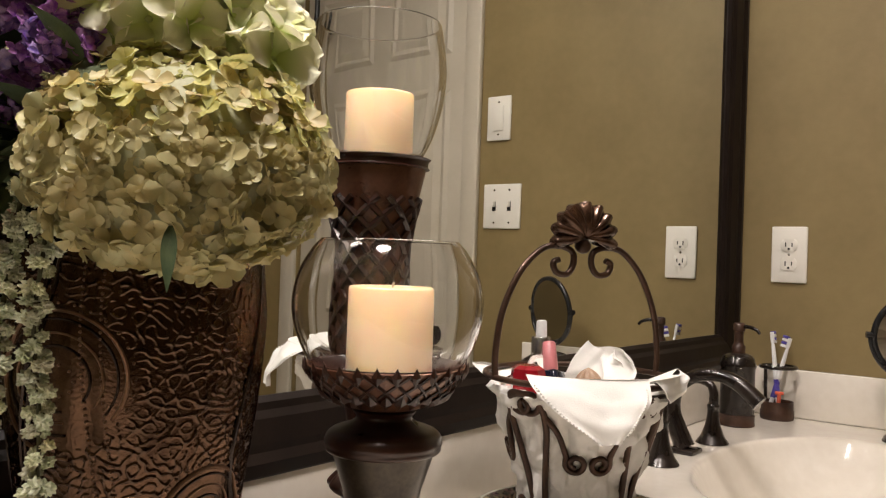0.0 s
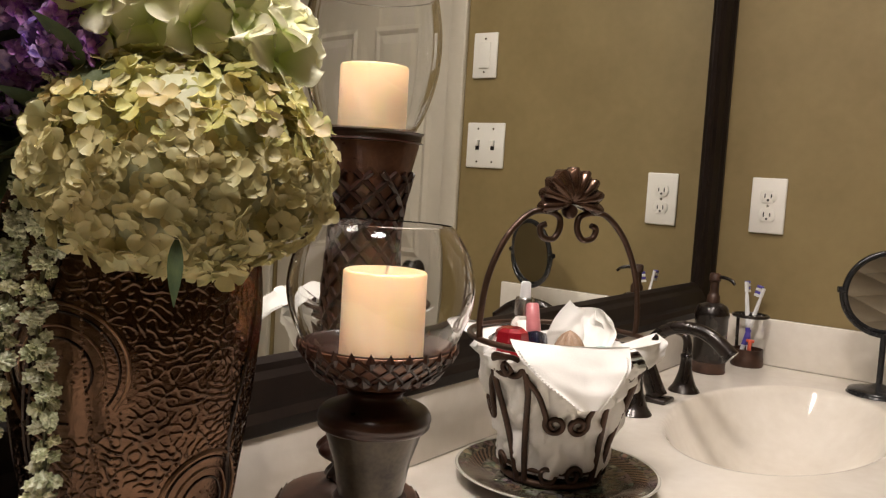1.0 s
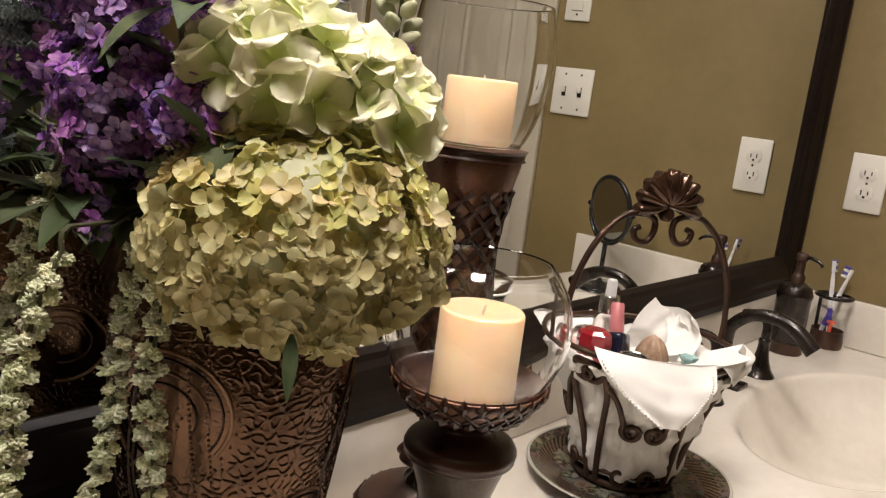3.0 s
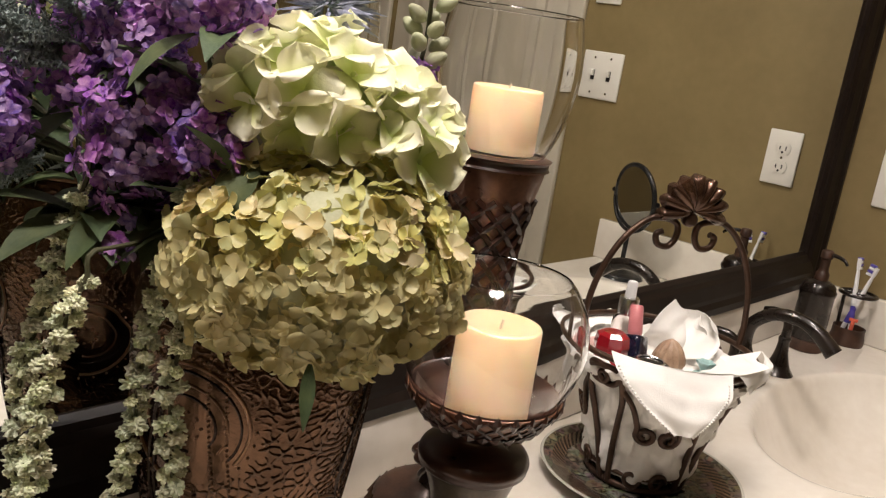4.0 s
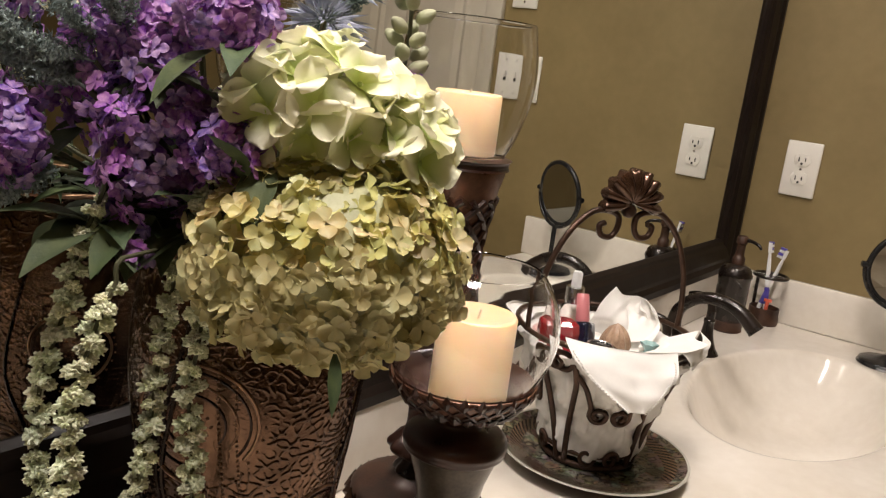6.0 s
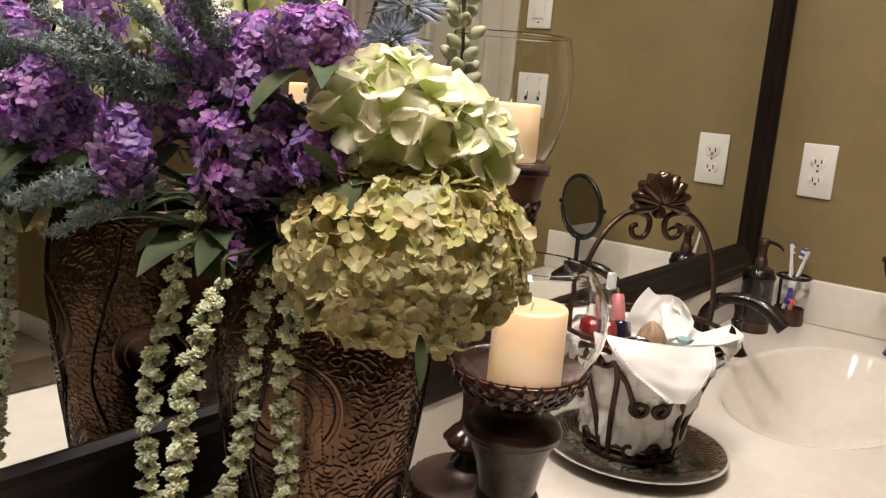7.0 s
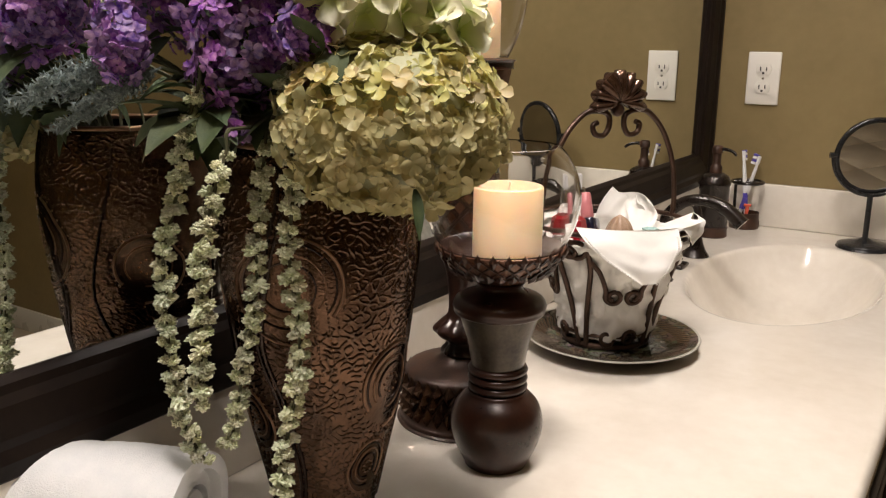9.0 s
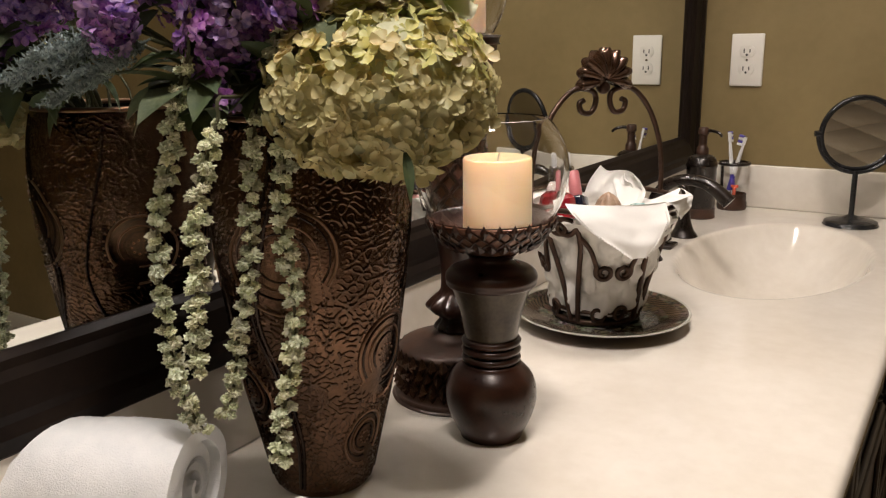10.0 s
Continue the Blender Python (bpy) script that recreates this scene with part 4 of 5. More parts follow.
# the pointed front flap, the far peak and the fold by the sink
drape("front_flap", (at_ring(-90, 0.1105, 0.177), at_ring(-22, 0.1105, 0.177), at_ring(-44, 0.137, 0.116), at_ring(-52, 0.137, 0.116)), 0.009, lining, seed=1.3, fold=0.005, n=26, tied=True)
drape("front_fold", (at_ring(-90, 0.078, 0.163), at_ring(-22, 0.078, 0.163), at_ring(-22, 0.111, 0.1775), at_ring(-90, 0.111, 0.1775)), 0.0, lining, seed=1.3, fold=0.0008)
drape("side_flap", (at_ring(-16, 0.062, 0.158), at_ring(42, 0.07, 0.160), at_ring(36, 0.109, 0.178), at_ring(-18, 0.111, 0.1755)), 0.002, lining, seed=4.1, fold=0.008, n=20)
drape("side_fold", (at_ring(-18, 0.1105, 0.175), at_ring(36, 0.1095, 0.178), at_ring(26, 0.1125, 0.158), at_ring(-4, 0.1135, 0.150)), 0.003, lining, seed=2.1, fold=0.004, tied=True)
drape("back_peak", (at_ring(150, 0.06, 0.13), at_ring(62, 0.082, 0.135), at_ring(82, 0.07, 0.186), at_ring(112, 0.088, 0.2)), -0.012, lining, seed=7.7, fold=0.012)
drape("back_fold", (at_ring(112, 0.088, 0.199), at_ring(70, 0.072, 0.19), at_ring(40, 0.06, 0.150), at_ring(70, 0.03, 0.145)), 0.01, lining, seed=3.7, fold=0.008)
drape("left_flap", (at_ring(-150, 0.085, 0.155), at_ring(-215, 0.085, 0.16), at_ring(-208, 0.116, 0.167), at_ring(-160, 0.118, 0.170)), 0.01, lining, seed=5.2, fold=0.006)
stitch_bm = bmesh.new()
bmesh.ops.create_icosphere(stitch_bm, subdivisions=1, radius=0.0014)
stitch_mesh = mesh_of("stitch", stitch_bm, M_CLOTH)
flap = [o for o in lining.children if o.name.startswith("front_flap")][0]
corner = flap.data.vertices
for i in range(4, 27):
    for j in (1, 25):
        v = corner[i * 27 + j]
        part("stitch", stitch_mesh, None, flap, m=Matrix.Translation(v.co + Vector((v.co.x, v.co.y, 0)).normalized() * 0.0004))
teal = thing("organza_bag", (BX, BY, PZ), "small teal organza bag tucked into the basket", "bag")
bm = lathe(smooth_profile([(0, 0.13), (0.014, 0.13), (0.02, 0.14), (0.015, 0.152), (0.006, 0.158), (0.014, 0.172), (0.011, 0.173), (0.004, 0.158), (0, 0.157)], 3), 24, lambda a, z: 1 + 0.14 * math.sin(6 * a))
part("pouch", bm, M_TEAL, teal, m=Matrix.Translation((0.05, 0.012, 0.0385)) @ Matrix.Scale(0.7, 4))

# what lies in the basket
IN = PZ + 0.1385


def in_basket(name, dx, dy, label, category, turn=0):
    return thing(name, (BX + dx, BY + dy, IN), label, category, "", turn)


spray = in_basket("spray_bottle", -0.05, 0.0, "clear spray bottle with silver collar and white cap", "bottle")
part("bottle", lathe(smooth_profile([(0, 0), (0.014, 0), (0.0155, 0.003), (0.0155, 0.034), (0.012, 0.044), (0.007, 0.047), (0, 0.047)], 3), 28), glass("pale_rose_glass", (1.0, 0.93, 0.92)), spray)
part("collar", lathe([(0, 0.0472), (0.0115, 0.0472), (0.0115, 0.067), (0.0105, 0.0685), (0, 0.0685)], 24), M_SILVER, spray, "silver collar")
part("spray_cap", lathe([(0, 0.0687), (0.0065, 0.0687), (0.006, 0.086), (0.0045, 0.088), (0, 0.088)], 20), M_BRUSH_WHITE, spray, "white spray cap")
jar = in_basket("red_jar", -0.03, -0.058, "small glossy red heart shaped jar in the basket", "jar", 20)
bm = lathe(smooth_profile([(0, 0), (0.016, 0), (0.0185, 0.004), (0.019, 0.018), (0.018, 0.022), (0, 0.022)], 3), 8)
part("jar_body", bm, M_RED, jar, smooth=False)
part("lid", lathe([(0, 0.0222), (0.0195, 0.0222), (0.02, 0.026), (0.018, 0.037), (0.012, 0.041), (0, 0.041)], 8), M_RED, jar, "faceted red lid", smooth=False)


def polish(dx, dy, lean, cap, body, label):
    ob = in_basket("nail_polish", dx, dy, label, "nail polish")
    m = Matrix.Rotation(radians(lean), 4, (0.7, 0.7, 0))
    part("bottle", box((-0.0125, -0.0125, 0.003), (0.0125, 0.0125, 0.033), 0.004), body, ob, m=m)
    part("cap", lathe([(0, 0.0333), (0.0075, 0.0333), (0.0085, 0.036), (0.0075, 0.066), (0.0065, 0.068), (0, 0.068)], 20), cap, ob, "tall pink cap" if cap is M_PINK else "", m=m)


polish(-0.018, -0.024, -22, M_PINK, M_NAVY, "dark nail polish bottle with pink cap")
compact = in_basket("compact", 0.018, -0.055, "round black cosmetic compact lying in the basket", "cosmetics")
part("case", lathe(smooth_profile([(0, 0), (0.018, 0), (0.0205, 0.004), (0.0205, 0.016), (0.018, 0.022), (0, 0.024)], 3), 32), M_BLACK, compact)
part("case_rim", tube(circle(0.0145, 0.0235, 32), 0.0013, 6, True), M_SILVER, compact)
pinkbox = in_basket("soap_bar", -0.05, -0.03, "pale pink wrapped soap bar in the basket", "soap")
part("bar", box((-0.02, -0.014, 0.0005), (0.02, 0.014, 0.018), 0.005), material("pale_pink_soap", (0.72, 0.45, 0.42), (0.76, 0.5, 0.46), rough=0.4), pinkbox)
shell_thing = in_basket("sea_shell", 0.012, 0.0, "small tan ribbed sea shell in the basket", "shell")
bm = lathe(smooth_profile([(0, 0), (0.012, 0.002), (0.018, 0.010), (0.015, 0.022), (0.009, 0.032), (0, 0.038)], 4), 40, lambda a, z: 1 + 0.08 * math.cos(13 * a))
part("whorl", bm, M_SHELLTAN, shell_thing)


# ---- vase ----
VX, VY = 0.191, -1.475
vase = thing("bronze_vase", (VX, VY, ZC), "tall bronze vase embossed with paisley swirls, full of flowers", "vase")
VASE = [(0.037, 0.0), (0.0415, 0.005), (0.0495, 0.04), (0.0595, 0.085), (0.0675, 0.13), (0.0745, 0.18), (0.079, 0.222), (0.0805, 0.255), (0.078, 0.29), (0.073, 0.318), (0.071, 0.325)]
vprof = [tuple(p) for p in smooth_profile(VASE, 5)]


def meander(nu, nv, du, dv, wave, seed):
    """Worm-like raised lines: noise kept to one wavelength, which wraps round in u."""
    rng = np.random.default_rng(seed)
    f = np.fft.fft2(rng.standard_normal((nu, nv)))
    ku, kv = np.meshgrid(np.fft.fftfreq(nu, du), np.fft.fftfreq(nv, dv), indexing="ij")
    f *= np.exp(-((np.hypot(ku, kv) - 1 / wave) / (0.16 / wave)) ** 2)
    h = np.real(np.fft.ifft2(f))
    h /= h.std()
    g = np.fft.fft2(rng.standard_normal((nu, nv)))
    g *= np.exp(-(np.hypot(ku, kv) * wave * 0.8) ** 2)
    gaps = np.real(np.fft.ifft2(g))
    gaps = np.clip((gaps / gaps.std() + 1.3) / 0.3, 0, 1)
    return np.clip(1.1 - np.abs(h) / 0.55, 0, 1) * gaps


PAISLEYS = [(0.12, 0.13, 0.031), (-0.1, 0.055, 0.022), (-1.1, 0.222, 0.036), (-1.85, 0.10, 0.022), (-2.6, 0.2, 0.026), (2.9, 0.11, 0.024), (2.2, 0.2, 0.03), (1.3, 0.12, 0.024)]
NU, NV = 840, 600
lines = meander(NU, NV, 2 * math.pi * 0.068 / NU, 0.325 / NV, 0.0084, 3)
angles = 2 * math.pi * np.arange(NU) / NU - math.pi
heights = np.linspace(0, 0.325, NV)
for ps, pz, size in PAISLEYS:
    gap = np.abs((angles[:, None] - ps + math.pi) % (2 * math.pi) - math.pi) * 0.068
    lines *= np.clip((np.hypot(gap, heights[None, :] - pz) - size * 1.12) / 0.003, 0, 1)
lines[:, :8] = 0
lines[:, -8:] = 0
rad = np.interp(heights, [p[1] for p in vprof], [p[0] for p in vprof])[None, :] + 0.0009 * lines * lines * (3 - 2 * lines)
co = np.stack([rad * np.cos(angles)[:, None], rad * np.sin(angles)[:, None], np.broadcast_to(heights, rad.shape)], -1).reshape(-1, 3)
iu, iv = np.meshgrid(np.arange(NU), np.arange(NV - 1), indexing="ij")
nxt = (iu + 1) % NU
quads = np.stack([iu * NV + iv, nxt * NV + iv, nxt * NV + iv + 1, iu * NV + iv + 1], -1).reshape(-1, 4)
me = bpy.data.meshes.new("vase_body")
me.from_pydata(co.tolist(), [], quads.tolist())
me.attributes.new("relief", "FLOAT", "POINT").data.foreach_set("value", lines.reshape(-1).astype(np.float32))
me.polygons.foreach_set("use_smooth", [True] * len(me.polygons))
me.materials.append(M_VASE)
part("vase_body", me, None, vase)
inner = [(max(0.004, r - 0.004), z) for r, z in reversed(vprof) if z > 0.012]
part("vase_lining", lathe([(0.0685, 0.325)] + inner + [(0, 0.012)], 48), M_BRONZE, vase, "dark inside of the vase")
part("vase_foot", lathe([(0, 0.0003), (0.0362, 0.0003), (0.0362, 0.004), (0, 0.004)], 48), M_BRONZE, vase)
part("vase_lip", tube(circle(0.0692, 0.3255, 56), 0.0028, 8, True), M_RIDGE, vase)


def vase_r(z):
    return float(np.interp(z, [p[1] for p in vprof], [p[0] for p in vprof]))


def on_vase(s, z, lift=0.0):
    """A place on the vase: s is the angle in radians."""
    r = vase_r(z) + lift
    return Vector((r * math.cos(s), r * math.sin(s), z))


def vase_curve(pts, mat, radius=0.0011, lift=0.0004, name="ridge", parent=None):
    return part(name, tube([on_vase(p.x, p.y, lift) for p in smooth_profile(pts, 4)], radius, 6), mat, parent or vase)


def comma(s0, z0, size, way, tail):
    """A paisley outline in angle and height: a round head that runs into a curling tail."""
    pts = []
    for t in np.linspace(0, 1, 26):
        a = -0.6 + 5.4 * t
        r = size * (0.55 + 0.45 * math.cos(1.3 * (t - 0.4)) + tail * max(0, t - 0.62) * 2.2)
        pts.append((s0 + way * r * math.cos(a) / 0.068, z0 + r * 1.15 * math.sin(a) + 0.9 * size * max(0, t - 0.6) * 1.6))
    return pts


bead_bm = bmesh.new()
bmesh.ops.create_icosphere(bead_bm, subdivisions=1, radius=0.0011)
bead_mesh = mesh_of("bead", bead_bm, M_RIDGE)


def paisley(s0, z0, size, way=1, tail=1.0):
    ob = part("paisley", tube([on_vase(p.x, p.y, 0.0003) for p in smooth_profile(comma(s0, z0, size, way, tail), 2)], 0.0013, 6), M_RIDGE, vase)
    for k, f in enumerate((0.88, 0.68, 0.5)):
        part("paisley_ring", tube([on_vase(p.x, p.y, 0.0003) for p in smooth_profile(comma(s0, z0, size * f, way, tail * 0.7), 2)], 0.0008, 5), M_RIDGEDARK if k != 1 else M_RIDGE, ob)
    rim = comma(s0, z0, size * 1.1, way, tail)
    for p in smooth_profile(rim, 2)[::2]:
        part("bead", bead_mesh, None, ob, m=Matrix.Translation(on_vase(p.x, p.y, 0.0004)))
    for k in range(9):
        a = 2 * math.pi * k / 9
        part("bead", bead_mesh, None, ob, m=Matrix.Translation(on_vase(s0 + way * size * 0.26 * math.cos(a) / 0.068, z0 + size * 0.26 * math.sin(a), 0.0004)))


paisley(0.12, 0.13, 0.031, -1, 0.9)
paisley(-0.1, 0.055, 0.022, 1, 0.8)
paisley(-1.1, 0.222, 0.036, 1, 0.9)
paisley(-1.85, 0.10, 0.022, -1, 1.0)
paisley(-2.6, 0.2, 0.026, 1, 1.0)
paisley(2.9, 0.11, 0.024, -1, 1.0)
paisley(2.2, 0.2, 0.030, -1, 1.0)
paisley(1.3, 0.12, 0.024, 1, 1.0)
for s0, way in ((-1.27, 1), (-1.2, 1), (-2.2, -1), (0.6, 1)):
    vase_curve([(s0, 0.01), (s0 + 0.10 * way, 0.06), (s0 - 0.05 * way, 0.12), (s0 - 0.25 * way, 0.17), (s0 - 0.1 * way, 0.23), (s0 + 0.06 * way, 0.28), (s0 + 0.1 * way, 0.31)], M_RIDGEDARK, 0.0015)
for k in range(40):
    z = 0.15 + 0.15 * k / 40
    for s0 in (-0.80, -0.66):
        part("bead", bead_mesh, None, vase, m=Matrix.Translation(on_vase(s0 - 0.12 * math.sin((z - 0.15) * 14), z, 0.0003)))

# ---- flowers ----
MOUTH = Vector((VX, VY, ZC + 0.27))


def stem_to(ob, end, radius=0.0022, base=None):
    """A stem from the depth of the vase through its mouth to end, in the thing's own space."""
    o = ob.matrix_basis.translation
    e = Vector(end)
    out = (e - MOUTH)
    b = base or Vector((VX, VY, ZC + 0.03)) + Vector((random.uniform(-0.008, 0.008), random.uniform(-0.008, 0.008), 0))
    m = Vector((VX, VY, ZC + 0.30)) + Vector((out.x, out.y, 0)).normalized() * 0.03
    pts = smooth_profile([b - o, m - o, (m * 0.35 + e * 0.65) + Vector((0, 0, 0.012)) - o, e - o], 6)
    part("stem", tube(pts, radius, 6), M_STEM, ob)


def flower(name, at, label, group=""):
    return thing(name, at, label, "flower", group)


def head(ob, c, radii, axis_turn, count, meshes, size=(0.85, 1.15), jitter=0.14, depth=(0.86, 1.04), tilt=0.35, skip=None, part_name="floret", rest=None, up=0.15):
    """Florets set over an ellipsoid at c, each facing outwards with some disorder."""
    rnd = random.Random(int(count * 7 + c[2] * 1000))
    rot = Matrix.Rotation(radians(axis_turn), 3, "Z")
    far = bmesh.new() if rest else None
    placed = 0
    for d in spread(count):
        if skip and skip(rot @ d):
            continue
        d = (d + Vector((rnd.gauss(0, jitter), rnd.gauss(0, jitter), rnd.gauss(0, jitter)))).normalized()
        k = rnd.uniform(*depth)
        p = rot @ Vector((d.x * radii[0] * k, d.y * radii[1] * k, d.z * radii[2] * k))
        nrm = rot @ Vector((d.x / radii[0], d.y / radii[1], d.z / radii[2])).normalized()
        nrm = (nrm + Vector((rnd.gauss(0, tilt), rnd.gauss(0, tilt), rnd.gauss(0, tilt) + up))).normalized()
        m = facing(Vector(c) + p, nrm, rnd.uniform(0, 6.28), rnd.uniform(*size))
        me = meshes[rnd.randrange(len(meshes))]
        if rest and (p.x - 0.7 * p.y < -0.02 or placed >= 300):
            copy = me.copy()
            copy.transform(m)
            far.from_mesh(copy)
            bpy.data.meshes.remove(copy)
        else:
            part(part_name, me, None, ob, m=m)
            placed += 1
    if rest:
        far_me = bpy.data.meshes.new("back_filling")
        far.to_mesh(far_me)
        far.free()
        far_me.materials.append(M_HYD)
        tagged(part("back_filling", far_me, None, ob), kind="stuff")


LEAF_BIG = [leaf_mesh(0.055, 0.026), leaf_mesh(0.048, 0.022, 0.4, 0.5)]


def leaves(ob, specs):
    """Leaves at (place, way out, size) in the thing's own space."""
    for k, (p, way, size) in enumerate(specs):
        w = Vector(way).normalized()
        q = w.to_track_quat("X", "Z").to_matrix().to_4x4()
        part("leaf", LEAF_BIG[k % 2], None, ob, m=Matrix.Translation(p) @ q @ Matrix.Diagonal((size, size, size, 1)))


HYD = [mesh_of("floret", floret(0.0080, 4, k, 0.75, 0.34, 0.02, 1.04), M_HYD, True, 179) for k in range(6)]
c = Vector((0.303, -1.517, 1.208))
hyd = flower("green_hydrangea", c, "large mop of faded yellow green silk hydrangea")
head(hyd, (0, 0, 0), (0.074, 0.060, 0.057), 62, 1150, HYD, size=(0.75, 1.2), jitter=0.05, depth=(0.82, 1.09), tilt=0.42, rest=HYD)
part("flower_core", lathe(smooth_profile([(0, -0.05), (0.038, -0.044), (0.058, 0), (0.038, 0.044), (0, 0.05)], 4), 20), M_PODS, hyd)
stem_to(hyd, c)
leaves(hyd, [((0.044, -0.034, -0.036), (0.28, -0.2, -0.95), 0.55), ((-0.045, -0.045, 0.012), (-0.5, -0.6, -0.3), 0.9), ((-0.02, -0.05, 0.045), (0.1, -0.5, 0.5), 0.7)])

hanging = [o for o in hyd.children if o.name.startswith("leaf")][0]
hanging.matrix_basis = hanging.matrix_basis @ Matrix.Diagonal((1.1, 0.5, 1, 1))

CREAM = [mesh_of("petal", petal(bmesh.new(), 0.0265, 0.0265, 0.7, 0.5, 0.0, 0.0, 8, 7, 0.09, k, 0.1), M_CREAM, True, 179) for k in range(6)]
EYE_BM = bmesh.new()
bmesh.ops.create_icosphere(EYE_BM, subdivisions=1, radius=0.0026)
CREAM_EYE = [mesh_of("floret", EYE_BM, M_CREAM)]
c = Vector((0.288, -1.510, 1.292))
white = flower("cream_hydrangea", c, "cream and pale green silk hydrangea with broad petals")
head(white, (-0.006, -0.008, 0.004), (0.043, 0.036, 0.030), 62, 36, CREAM_EYE, size=(0.8, 1.1), jitter=0.1, tilt=0.3, skip=lambda d: d.z < -0.7, up=0.45)
head(white, (0.014, 0.022, -0.012), (0.032, 0.030, 0.026), 62, 26, CREAM_EYE, size=(0.75, 1.0), jitter=0.1, tilt=0.3, skip=lambda d: d.z < -0.8, up=0.45)
rnd = random.Random(5)
for ob in [o for o in white.children if o.name.startswith("floret")]:
    for k in range(4):
        part("petal", CREAM[rnd.randrange(6)], None, ob, m=Matrix.Rotation(math.pi / 2 * (k + rnd.uniform(-0.15, 0.15)), 4, "Z") @ Matrix.Rotation(rnd.uniform(-0.35, 0.25), 4, "Y") @ Matrix.Scale(rnd.uniform(0.8, 1.1), 4))
stem_to(white, c)
leaves(white, [((-0.028, -0.05, -0.005), (-0.55, -0.75, 0.35), 1.2), ((-0.035, -0.035, -0.02), (-0.4, -0.8, 0.0), 1.3), ((0.0, -0.045, -0.03), (0.3, -0.5, -0.7), 0.8)])

back = Vector((0.172, -1.526, 1.352))
far_cream = flower("cream_hydrangea", back, "cream silk hydrangea bloom behind the purple lilac")
head(far_cream, (0, 0, 0), (0.034, 0.03, 0.024), 62, 16, CREAM_EYE, size=(0.8, 1.1), jitter=0.1, tilt=0.3, skip=lambda d: d.z < -0.5, up=0.45)
for ob in [o for o in far_cream.children if o.name.startswith("floret")]:
    for k in range(4):
        part("petal", CREAM[rnd.randrange(6)], None, ob, m=Matrix.Rotation(math.pi / 2 * (k + rnd.uniform(-0.15, 0.15)), 4, "Z") @ Matrix.Rotation(rnd.uniform(-0.35, 0.25), 4, "Y") @ Matrix.Scale(rnd.uniform(0.8, 1.1), 4))
stem_to(far_cream, back)


def thistle(at, size, label):
    """A spiky grey-blue thistle: a cone of fine bracts over a ruff of long pointed leaves."""
    ob = flower("blue_thistle", at, label, "blue thistles")
    rng = random.Random(int(at[1] * -5000))
    for name, count, low, high, long, wide in (("bract_cone", 110, -0.2, 1.0, 0.55, 0.05), ("ruff", 26, -0.45, 0.15, 1.25, 0.09)):
        bm = bmesh.new()
        for k in range(count):
            z = low + (high - low) * (k + 0.5) / count
            a = 2.399963 * k
            d = Vector((math.cos(a) * math.sqrt(max(0.0, 1 - z * z)), math.sin(a) * math.sqrt(max(0.0, 1 - z * z)), z)).normalized()
            base, tip_at = d * size * 0.45, d * size * (0.45 + long * rng.uniform(0.7, 1.1)) + Vector((0, 0, size * rng.uniform(-0.1, 0.15)))
            q = d.orthogonal().normalized() * size * wide
            n = d.cross(q).normalized() * size * wide * 0.5
            mid = (base + tip_at) / 2
            v = [bm.verts.new(p) for p in (base, mid + q, mid - q, mid + n, tip_at)]
            for f in ((0, 1, 3), (0, 3, 2), (1, 4, 3), (3, 4, 2), (0, 2, 1), (1, 2, 4)):
                bm.faces.new([v[x] for x in f])
        part(name, bm, M_THISTLE, ob, smooth=False)
    stem_to(ob, Vector(at), 0.0014)


thistle((0.264, -1.503, 1.343), 0.019, "spiky grey blue silk thistle beside the cream hydrangea")
thistle((0.240, -1.478, 1.346), 0.017, "spiky grey blue silk thistle beside the cream hydrangea")
thistle((0.250, -1.474, 1.368), 0.018, "spiky grey blue silk thistle rising above the flowers")
VIO = [mesh_of("floret", floret(0.0074, 5, 80 + k, 0.45, 0.45, 0.08, 0.75), M_PURPLE, True, 179) for k in range(5)]
lilacs = [((0.226, -1.583, 1.268), (0.034, 0.034, 0.052), 130), ((0.213, -1.575, 1.322), (0.024, 0.024, 0.03), 60), ((0.19, -1.643, 1.262), (0.016, 0.016, 0.026), 40), ((0.09, -1.632, 1.28), (0.029, 0.029, 0.03), 80),
          ((0.272, -1.568, 1.268), (0.016, 0.018, 0.017), 36), ((0.262, -1.566, 1.337), (0.026, 0.026, 0.02), 60), ((0.18, -1.59, 1.297), (0.03, 0.03, 0.036), 75), ((0.241, -1.600, 1.204), (0.005, 0.005, 0.006), 3), ((0.262, -1.426, 1.312), (0.006, 0.006, 0.009), 5), ((0.14, -1.56, 1.345), (0.025, 0.025, 0.03), 50)]
for at, radii, count in lilacs:
    at = Vector(at)
    ob = flower("purple_lilac", at, "small sprig of purple silk lilac" if count < 50 else "full cluster of purple silk lilac blossoms", "purple lilac stems")
    head(ob, (0, 0, 0), radii, 20, int(count * 1.8), VIO, depth=(0.55, 1.08), tilt=0.5)
    stem_to(ob, at, 0.0016)
    if count > 50:
        leaves(ob, [((0.0, -0.01, -radii[2] * 0.9), (random.uniform(-1, 1), -0.6, -0.5), 0.8), ((0.01, 0, -radii[2] * 0.8), (random.uniform(-1, 1), -0.7, -0.1), 0.75), ((-0.01, 0, -radii[2] * 0.6), (-0.8, -0.4, 0.1), 0.7)])


